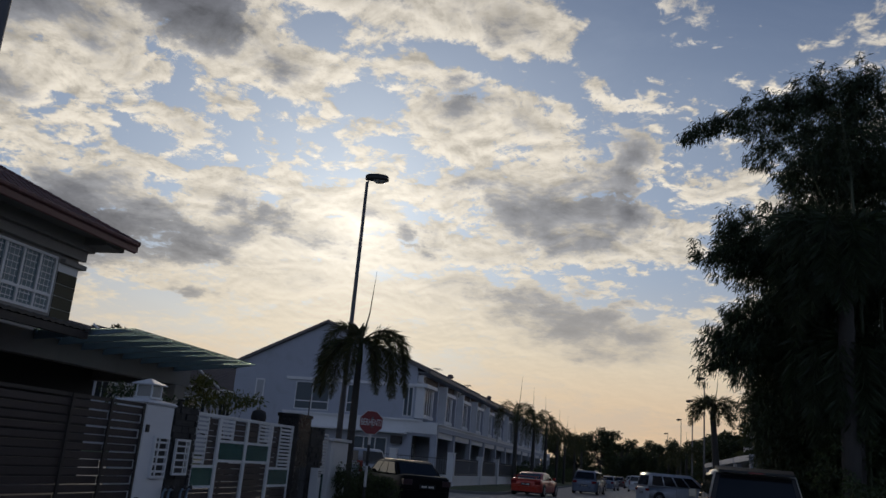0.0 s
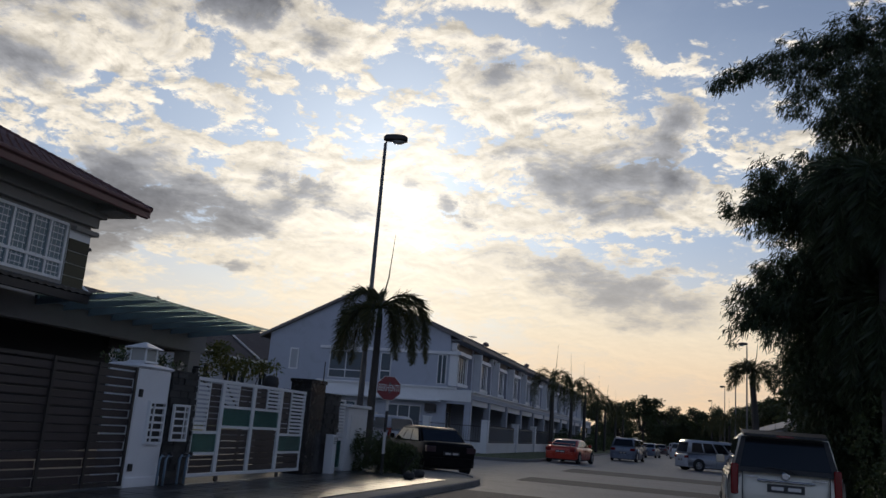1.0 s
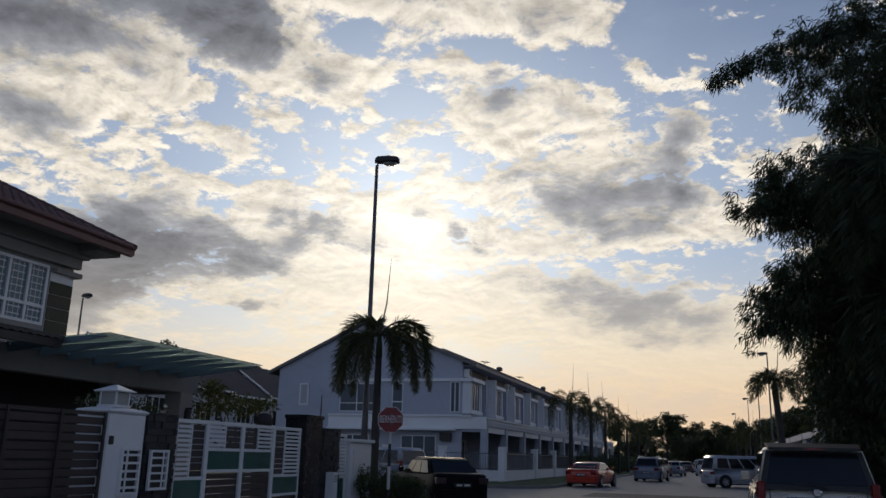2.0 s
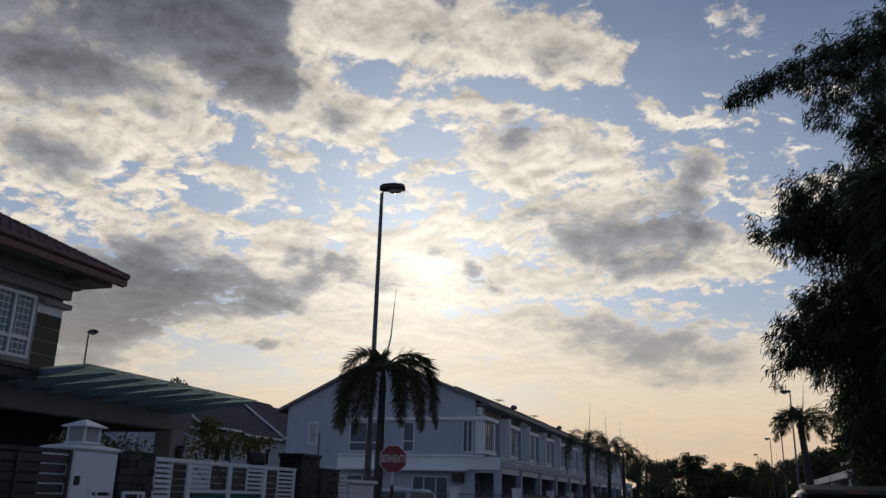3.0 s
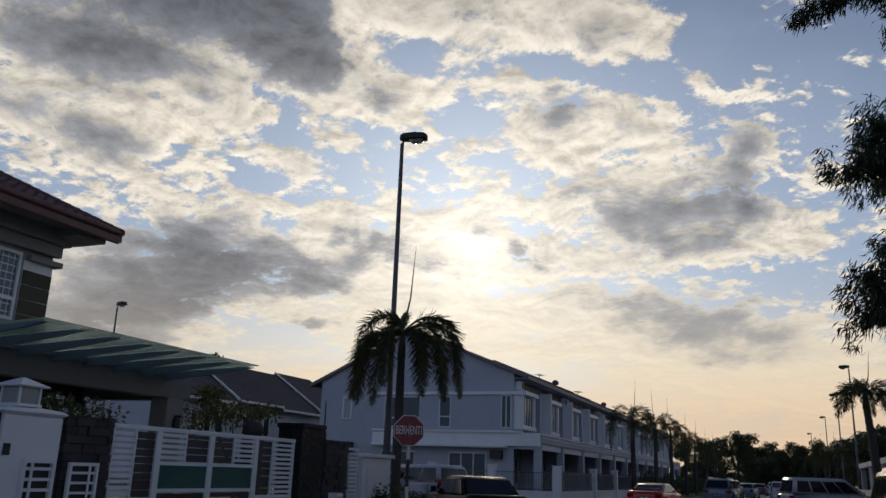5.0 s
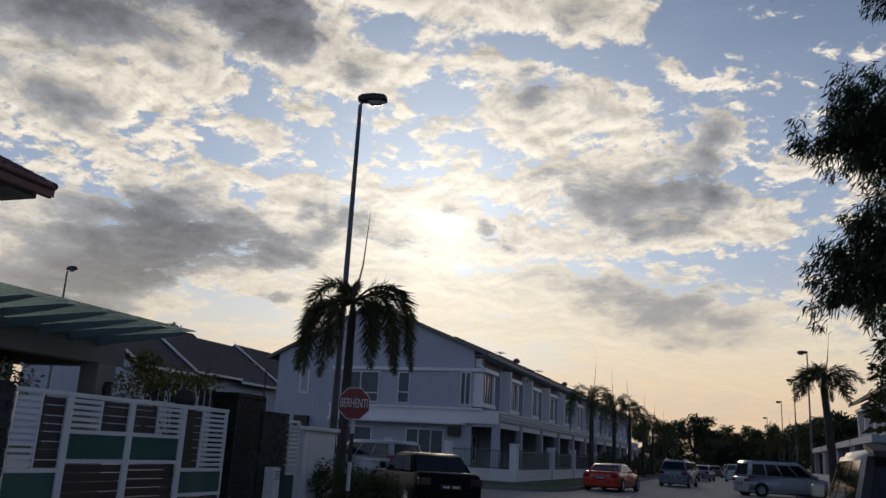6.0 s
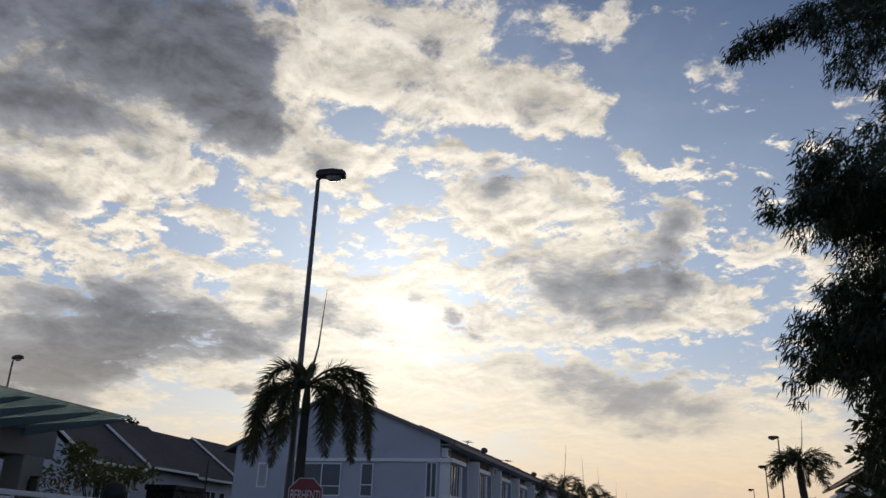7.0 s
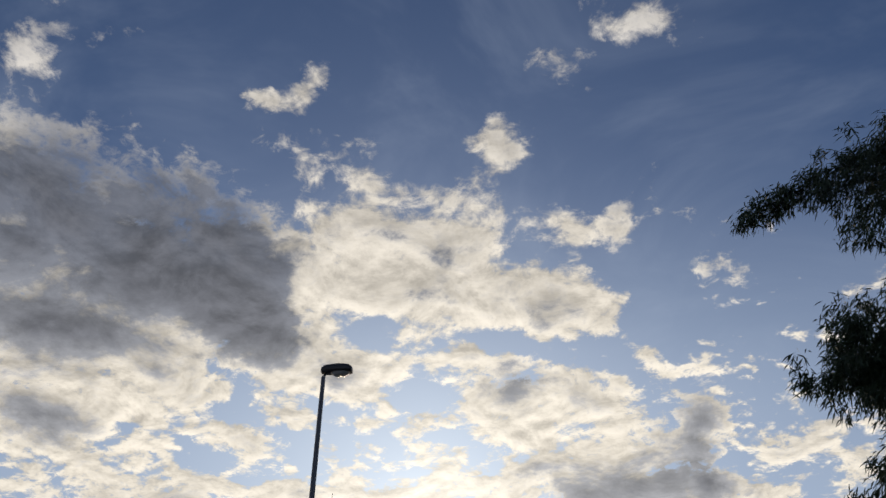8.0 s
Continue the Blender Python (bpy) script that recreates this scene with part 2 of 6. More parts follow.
ASPHALT = material("asphalt", (0.172, 0.176, 0.192), 0.62, grain=6, vary=0.5, bump=0.5, stain=0.5, stain_colour=(0.03, 0.028, 0.027))
PATCH = material("asphalt_patch", (0.055, 0.054, 0.060), 0.8, grain=8, vary=0.4, bump=0.5)
CONCRETE = material("concrete", (0.20, 0.195, 0.185), 0.75, grain=5, vary=0.4, bump=0.3, stain=0.5, stain_colour=(0.09, 0.085, 0.07), pieces=0.25)
KERB = material("kerb_concrete", (0.20, 0.195, 0.19), 0.8, grain=6, vary=0.4, bump=0.3, stain=0.5, stain_colour=(0.08, 0.07, 0.06))
GRASS = material("grass", (0.045, 0.07, 0.022), 0.9, grain=7, vary=0.7, bump=0.8, stain=0.4, stain_colour=(0.09, 0.07, 0.04), fine=60)
PAINT = material("white_wall_paint", (0.72, 0.72, 0.73), 0.75, grain=2.5, vary=0.12, bump=0.08, stain=0.22, stain_colour=(0.30, 0.29, 0.28))
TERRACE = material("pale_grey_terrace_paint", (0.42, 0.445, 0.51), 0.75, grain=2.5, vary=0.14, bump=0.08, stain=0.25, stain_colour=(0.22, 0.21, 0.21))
TRIM = material("white_trim_paint", (0.76, 0.76, 0.76), 0.6, grain=4, vary=0.12, stain=0.15, stain_colour=(0.35, 0.33, 0.31))
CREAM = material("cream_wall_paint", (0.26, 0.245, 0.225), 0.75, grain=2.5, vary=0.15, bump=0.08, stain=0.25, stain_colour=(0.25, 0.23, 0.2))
# darker copy of the cream paint, standing for shade under the canopy
PORCH_SHADED = material("shaded_cream_porch_paint", (0.20, 0.19, 0.18), 0.75, grain=2.5, vary=0.2, bump=0.08, stain=0.3, stain_colour=(0.1, 0.09, 0.08))
BRONZE_TILE = material("dark_wall_tile", (0.075, 0.070, 0.045), 0.7, shine=0.25, grain=9, vary=0.4, bump=0.15, pieces=0.25)
ROOF_RED = material("maroon_roof_tile", (0.13, 0.060, 0.055), 0.65, grain=8, vary=0.5, bump=0.3, stain=0.3, pieces=0.35)
ROOF_GREY = material("brown_roof_tile", (0.105, 0.085, 0.08), 0.7, grain=8, vary=0.5, bump=0.3, stain=0.3, pieces=0.3)
FASCIA = material("maroon_fascia", (0.12, 0.045, 0.04), 0.5, grain=6, vary=0.3, stain=0.3)
METAL_DECK = material("dark_metal_deck", (0.05, 0.048, 0.047), 0.5, 0.4, grain=7, vary=0.3, stain=0.3)
STEEL_BLUE = material("grey_blue_steel", (0.17, 0.24, 0.31), 0.5, 0.2, grain=9, vary=0.2)
GALV = material("galvanised_steel", (0.13, 0.13, 0.135), 0.55, 0.4, grain=14, vary=0.25, stain=0.2)
DARK_WOOD = material("dark_brown_slat", (0.036, 0.027, 0.028), 0.5, grain=18, vary=0.5, bump=0.2, pieces=0.3)
DARK_STEEL = material("dark_steel_frame", (0.045, 0.04, 0.038), 0.5, 0.3, grain=9, vary=0.3)
STONE = material("dark_slate_stone", (0.036, 0.036, 0.037), 0.75, grain=10, vary=0.6, bump=0.6, pieces=0.7)
MORTAR = material("dark_mortar", (0.018, 0.018, 0.018), 0.9, grain=10, vary=0.3)
BLACK_TILE = material("black_polished_tile", (0.009, 0.009, 0.010), 0.25, grain=6, vary=0.3)
GATE_WHITE = material("white_gate_enamel", (0.70, 0.71, 0.72), 0.4, grain=8, vary=0.12, stain=0.12, stain_colour=(0.3, 0.28, 0.26))
GREEN_GLASS = glass_material("green_frosted_glass", (0.10, 0.22, 0.19), 0.14, 0.55)
CANOPY_GLASS = glass_material("green_canopy_glass", (0.58, 0.78, 0.74), 0.12, 0.8)
WINDOW_GLASS = glass_material("window_glass", (0.03, 0.035, 0.04), 0.04)
CURTAIN = material("cream_curtain", (0.45, 0.38, 0.30), 0.85, grain=20, vary=0.3)
# near-black colour standing in for the shade inside rooms and porch
SHADE_DARK = material("interior_shade_colour", (0.03, 0.03, 0.032), 0.9, vary=0.2)
SIGN_RED = material("sign_red", (0.20, 0.010, 0.013), 0.4, grain=6, vary=0.15)
SIGN_WHITE = material("sign_white", (0.62, 0.60, 0.58), 0.5, grain=6, vary=0.15)
BLACK_PAINT = material("black_paint", (0.02, 0.02, 0.02), 0.5, vary=0.2)
BARK = material("grey_palm_bark", (0.055, 0.05, 0.045), 0.85, grain=8, vary=0.5, bump=0.6, fine=30)
SHAFT = material("green_crownshaft", (0.04, 0.055, 0.022), 0.5, grain=8, vary=0.3)
PALM_LEAF = leaf_material("palm_leaf", (0.030, 0.040, 0.014), (0.09, 0.085, 0.03))
# bamboo's own leaf, also the shaded version of the palm leaf
BAMBOO_AND_SHADED_LEAF = leaf_material("bamboo_and_shaded_palm_leaf", (0.016, 0.030, 0.009), (0.035, 0.055, 0.018), 0.10)
HEDGE_LEAF = leaf_material("hedge_leaf", (0.03, 0.05, 0.016), (0.07, 0.095, 0.035))
SHRUB_LEAF = leaf_material("shrub_leaf", (0.06, 0.085, 0.02), (0.13, 0.13, 0.03))
FAR_LEAF = leaf_material("tree_leaf", (0.035, 0.048, 0.02), (0.07, 0.085, 0.035))
FLOWER = leaf_material("pale_blossom", (0.55, 0.5, 0.45), (0.7, 0.66, 0.6))
LENS = glass_material("lamp_lens", (0.55, 0.55, 0.52), 0.2, 0.4)


# ---- mesh helpers ----
ORIGIN = {}


def thing(name, place, label, category, group="", kind=""):
    """An Empty at a thing's base; parts given in world places hang under it."""
    ob = new(name)
    ob.location = place
    ob.empty_display_size = 0.2
    ORIGIN[ob.name] = Vector(place)
    return tagged(ob, label, category, group, kind)


def finish(bm, smooth):
    for f in bm.faces:
        f.smooth = smooth
    bmesh.ops.recalc_face_normals(bm, faces=bm.faces)


def part(name, bm, mat, parent, label="", smooth=False):
    """Links bm as one mesh under a thing or part; bm is in the space in which the thing was laid out."""
    o = ORIGIN[parent.name]
    if o.length:
        bmesh.ops.translate(bm, verts=bm.verts, vec=-o)
    finish(bm, smooth)
    me = bpy.data.meshes.new(name)
    bm.to_mesh(me)
    bm.free()
    me.materials.append(mat)
    ob = new(name, me)
    ob.parent = parent
    ORIGIN[ob.name] = o
    return tagged(ob, label)


def solid(name, bm, mat, label="", category="", group="", kind="structure", smooth=False):
    """A top-level mesh, its origin at the world's."""
    finish(bm, smooth)
    me = bpy.data.meshes.new(name)
    bm.to_mesh(me)
    bm.free()
    me.materials.append(mat)
    ob = new(name, me)
    ORIGIN[ob.name] = Vector((0, 0, 0))
    return tagged(ob, label, category, group, kind)


def boxes(*rows, bevel=0.0):
    """Boxes x0, x1, y0, y1, z0, z1 in one bmesh."""
    bm = bmesh.new()
    for x0, x1, y0, y1, z0, z1 in rows:
        v = [bm.verts.new((x, y, z)) for z in (z0, z1) for y in (y0, y1) for x in (x0, x1)]
        for f in ((0, 2, 3, 1), (4, 5, 7, 6), (0, 1, 5, 4), (2, 6, 7, 3), (0, 4, 6, 2), (1, 3, 7, 5)):
            bm.faces.new([v[i] for i in f])
    if bevel:
        bmesh.ops.bevel(bm, geom=bm.edges[:], offset=bevel, segments=1, affect="EDGES")
    return bm


def extrude(outline, lift):
    """A closed polygon of points, carried along the vector lift."""
    bm = bmesh.new()
    a = [bm.verts.new(p) for p in outline]
    b = [bm.verts.new(Vector(p) + Vector(lift)) for p in outline]
    bm.faces.new(a)
    bm.faces.new(b[::-1])
    n = len(a)
    for i in range(n):
        bm.faces.new((a[i], a[(i + 1) % n], b[(i + 1) % n], b[i]))
    return bm


def tube(bm, points, radii, sides=8):
    """A round bar through points, with a radius for each."""
    rings = []
    pts = [Vector(p) for p in points]
    for i, p in enumerate(pts):
        d = (pts[min(i + 1, len(pts) - 1)] - pts[max(i - 1, 0)]).normalized()
        side = d.cross((0, 0, 1) if abs(d.z) < 0.95 else (1, 0, 0)).normalized()
        up = side.cross(d)
        rings.append([bm.verts.new(p + (side * math.cos(a) + up * math.sin(a)) * radii[i]) for a in (2 * math.pi * k / sides for k in range(sides))])
    for r, s in zip(rings, rings[1:]):
        for k in range(sides):
            bm.faces.new((r[k], r[(k + 1) % sides], s[(k + 1) % sides], s[k]))
    bm.faces.new(rings[0])
    bm.faces.new(rings[-1][::-1])
    return bm


def lathe(profile, centre, sides=16, axis="z"):
    """Turns a profile of (radius, height) about an axis through centre."""
    bm = bmesh.new()
    rings = []
    for r, h in profile:
        ring = []
        for k in range(sides):
            a = 2 * math.pi * k / sides
            p = (r * math.cos(a), r * math.sin(a), h) if axis == "z" else (h, r * math.cos(a), r * math.sin(a))
            ring.append(bm.verts.new(Vector(p) + Vector(centre)))
        rings.append(ring)
    for r, s in zip(rings, rings[1:]):
        for k in range(sides):
            bm.faces.new((r[k], r[(k + 1) % sides], s[(k + 1) % sides], s[k]))
    bm.faces.new(rings[0])
    bm.faces.new(rings[-1][::-1])
    return bm


def leaf_mesh(name, base, way, length, width, mat, parent=None, droop=0.25):
    """Many leaves, each a folded diamond of two triangles; arrays of places, directions and lengths."""
    n = len(base)
    way = way / np.maximum(np.linalg.norm(way, axis=1, keepdims=True), 1e-6)
    rnd = np.random.normal(size=(n, 3))
    side = np.cross(way, rnd)
    side /= np.maximum(np.linalg.norm(side, axis=1, keepdims=True), 1e-6)
    length = np.asarray(length).reshape(-1, 1) * np.ones((n, 1))
    width = np.asarray(width).reshape(-1, 1) * np.ones((n, 1))
    mid = base + way * length * 0.45
    tip = base + way * length + np.array([0, 0, -1.0]) * length * droop
    v = np.stack([base, mid + side * width / 2, tip, mid - side * width / 2], axis=1).reshape(-1, 3)
    if parent is not None:
        v = v - np.array(ORIGIN[parent.name])
    i = np.arange(n)[:, None] * 4
    faces = np.concatenate([i + np.array([[0, 1, 2]]), i + np.array([[0, 2, 3]])], axis=1).reshape(-1, 3)
    me = bpy.data.meshes.new(name)
    me.from_pydata(v.tolist(), [], faces.tolist())
    me.materials.append(mat)
    ob = new(name, me)
    if parent is not None:
        ob.parent = parent
        ORIGIN[ob.name] = ORIGIN[parent.name]
    return ob


def linked(name, mesh, m, parent):
    """A piece that shares its mesh, under a part of the setting; m is in the parent's space."""
    ob = new(name, mesh)
    ob.parent = parent
    ob.matrix_local = m
    return ob


def piece_mesh(name, bm, mat):
    finish(bm, False)
    me = bpy.data.meshes.new(name)
    bm.to_mesh(me)
    bm.free()
    me.materials.append(mat)
    return me


# ---- ground, roads, pavements ----
def rounded(points, radius, steps=8):
    """A plan polygon whose marked corners (third number 1) are rounded."""
    out, n = [], len(points)
    for i, (x, y, soft) in enumerate(points):
        if not soft:
            out.append((x, y))
            continue
        p, a, b = Vector((x, y)), Vector(points[i - 1][:2]), Vector(points[(i + 1) % n][:2])
        u, w = (a - p).normalized() * radius, (b - p).normalized() * radius
        for k in range(steps + 1):
            t = k / steps
            q = p + u * (1 - t) ** 2 + w * t ** 2
            out.append((q.x, q.y))
    return out


def slab(plan, z0, z1):
    return extrude([(x, y, z0) for x, y in plan], (0, 0, z1 - z0))


solid("ground", boxes((-900, 900, -300, 2500, -0.6, -0.05)), GRASS, "dark grass and soil reaching to the horizon", "ground")
solid("road", boxes((-7.4, 3.6, -60, 420, -0.3, 0.0)), ASPHALT, "worn grey asphalt residential road with patches", "road")
solid("road_side", boxes((-95, -7.4, 25, 42.5, -0.3, 0.0)), ASPHALT, "grey asphalt side street", "road")
CORNER = [(-4.7, -60, 0), (-4.7, 26.4, 1), (-95, 26.4, 0), (-95, -60, 0)]
FAR_CORNER = [(-6.9, 420, 0), (-6.9, 41.2, 1), (-95, 41.2, 0), (-95, 420, 0)]
RIGHT_SIDE = [(3.2, -60, 0), (3.2, 420, 0), (90, 420, 0), (90, -60, 0)]
pavement = solid("pavement", slab(rounded(CORNER, 4.2), -0.25, 0.10), CONCRETE, "pale stained concrete pavement before the gates", "pavement")
solid("pavement_far", slab(rounded(FAR_CORNER, 4.0), -0.25, 0.10), GRASS, "grass verge with a concrete edge before the terrace", "verge")
solid("pavement_right", slab([(x, y) for x, y, _ in RIGHT_SIDE], -0.25, 0.10), GRASS, "grass verge under the trees", "verge")


def kerb_line(name, plan, label):
    bm = bmesh.new()
    pts = [Vector(p) for p in plan]
    rows = []
    for i, p in enumerate(pts):
        d = (pts[min(i + 1, len(pts) - 1)] - pts[max(i - 1, 0)]).normalized()
        nrm = Vector((d.y, -d.x))
        rows.append([bm.verts.new((*(p + nrm * o), z)) for o, z in ((0.16, -0.2), (0.16, 0.11), (0.13, 0.14), (-0.03, 0.14), (-0.03, -0.2))])
    for a, b in zip(rows, rows[1:]):
        for k in range(4):
            bm.faces.new((a[k], a[k + 1], b[k + 1], b[k]))
    return solid(name, bm, KERB, label, "kerb")


kerb_line("kerb_near", rounded(CORNER, 4.2)[:-1], "pale concrete kerb round the street corner")
kerb_line("kerb_far", rounded(FAR_CORNER, 4.0)[:-1], "pale concrete kerb along the far verge")
kerb_line("kerb_right", [(3.2, 420), (3.2, -60)], "pale concrete kerb under the trees")
# dark resurfaced strips and pale scuffs on the road
strips = boxes((-4.4, 3.0, 27.0, 29.6, -0.1, 0.006), (-4.4, 3.0, 36.5, 40.5, -0.1, 0.006), (-4.6, -1.0, 14.0, 21.0, -0.1, 0.006))
solid("road_patch", strips, PATCH, "dark strips of newer asphalt on the road", "road patch")
for x0, x1, y0, y1 in ((-5.6, -4.0, 43.6, 45.4), (2.6, 4.6, 52.0, 53.4), (3.0, 6.5, 59.0, 63.5)):
    solid("driveway", boxes((x0, x1, y0, y1, -0.1, 0.012)), CONCRETE, "pale concrete apron at the road's edge", "driveway")
solid("driveway", boxes((-10.2, -6.9, 66.0, 69.5, 0.0, 0.112)), CONCRETE, "pale concrete drive across the verge", "driveway")
solid("driveway", boxes((-10.2, -6.9, 76.0, 79.5, 0.0, 0.112)), CONCRETE, "pale concrete drive across the verge", "driveway")


# ---- buildings ----
def slope_roof(parent, x_eave, x_ridge, y0, y1, z_eave, z_ridge, mat, name="roof"):
    """One roof slope as a slab with a course of rolls running up it."""
    bm = bmesh.new()
    d = Vector((x_ridge - x_eave, 0, z_ridge - z_eave))
    n = Vector((-d.z, 0, d.x)).normalized()
    if n.z < 0:
        n = -n
    steps = max(6, int((y1 - y0) / 0.30))
    courses = max(3, int(d.length / 0.36))
    for c in range(courses):
        a = Vector((x_eave, 0, z_eave)) + d * (c / courses)
        b = Vector((x_eave, 0, z_eave)) + d * ((c + 1.12) / courses)
        prev = None
        for k in range(steps * 2 + 1):
            y = y0 + (y1 - y0) * k / (steps * 2)
            h = 0.035 if k % 2 else 0.0
            col = [bm.verts.new(a + n * (h + 0.045) + Vector((0, y, 0))), bm.verts.new(b + n * (h + 0.01) + Vector((0, y, 0))), bm.verts.new(a + n * (h + 0.02) + Vector((0, y, 0)))]
            if prev:
                bm.faces.new((prev[0], col[0], col[1], prev[1]))
                bm.faces.new((prev[2], col[2], col[0], prev[0]))
            prev = col
    base = [Vector((x_eave, y0, z_eave)), Vector((x_eave, y1, z_eave)), Vector((x_ridge, y1, z_ridge)), Vector((x_ridge, y0, z_ridge))]
    v = [bm.verts.new(p) for p in base] + [bm.verts.new(p - Vector((0, 0, 0.12))) for p in base]
    for f in ((0, 1, 2, 3), (4, 7, 6, 5), (0, 4, 5, 1), (1, 5, 6, 2), (2, 6, 7, 3), (3, 7, 4, 0)):
        bm.faces.new([v[i] for i in f])
    return tagged(part(name, bm, mat, parent), kind="stuff")


def wall_with_holes(axis, at, thick, u0, u1, z0, z1, holes):
    """A wall slab in the plane x=at or y=at, pierced by holes (u0, u1, z0, z1)."""
    us = sorted({u0, u1, *(h[0] for h in holes), *(h[1] for h in holes)})
    zs = sorted({z0, z1, *(h[2] for h in holes), *(h[3] for h in holes)})
    rows = []
    for a, b in zip(us, us[1:]):
        for c, d in zip(zs, zs[1:]):
            if c < z0 or d > z1:
                continue
            mu, mz = (a + b) / 2, (c + d) / 2
            gone = any(h[0] < mu < h[1] and h[2] < mz < h[3] for h in holes)
            if not gone:
                rows.append((a, b, c, d))
    out = []
    for a, b, c, d in rows:
        out.append((at, at + thick, a, b, c, d) if axis == "x" else (a, b, at, at + thick, c, d))
    bm = boxes(*out)
    bmesh.ops.remove_doubles(bm, verts=bm.verts, dist=0.001)
    bm.verts.index_update()
    seen = {}
    for f in bm.faces:
        seen.setdefault(tuple(sorted(v.index for v in f.verts)), []).append(f)
    double = [f for fs in seen.values() if len(fs) > 1 for f in fs]
    bmesh.ops.delete(bm, geom=double, context="FACES_ONLY")
    return bm


def window(parent, axis, at, depth, u0, u1, z0, z1, panes, transom=0.0, frame=TRIM, bar=0.05, fill=WINDOW_GLASS, grille=0, out=1):
    """A framed window: frame, a pane each, bars between; depth goes inwards from the face at."""
    def b(ua, ub, za, zb, d0, d1):
        lo, hi = sorted((at - out * d0, at - out * d1))
        return (lo, hi, ua, ub, za, zb) if axis == "x" else (ua, ub, lo, hi, za, zb)
    step = (u1 - u0) / panes
    zt = z0 + (z1 - z0) * transom
    levels = [(z0 + bar, z1 - bar)] if not transom else [(z0 + bar, zt - bar / 2), (zt + bar / 2, z1 - bar)]
    holes = []
    for k in range(panes):
        ua = u0 + step * k + (bar if k == 0 else bar / 2)
        ub = u0 + step * (k + 1) - (bar if k == panes - 1 else bar / 2)
        holes += [(ua, ub, za, zb) for za, zb in levels]
    lo = min(at + out * 0.02, at - out * 0.08)
    w = part("window", wall_with_holes(axis, lo, 0.10, u0, u1, z0, z1, holes), frame, parent)
    for k in range(panes):
        part("pane", boxes(b(u0 + step * k + 0.01, u0 + step * (k + 1) - 0.01, z0 + 0.01, z1 - 0.01, 0.03, 0.04)), fill, w)
    if grille:
        g = []
        for k in range(panes):
            for i in range(1, grille):
                z = z0 + (z1 - z0) * i / grille
                g.append(b(u0 + step * k + 0.10, u0 + step * (k + 1) - 0.10, z - 0.012, z + 0.012, 0.012, 0.022))
            for f in (0.25, 0.5, 0.75):
                u = u0 + step * (k + f)
                g.append(b(u - 0.008, u + 0.008, z0 + bar, z1 - bar, 0.022, 0.028))
        part("grille", boxes(*g), GATE_WHITE, w, "white window grille")
    return w


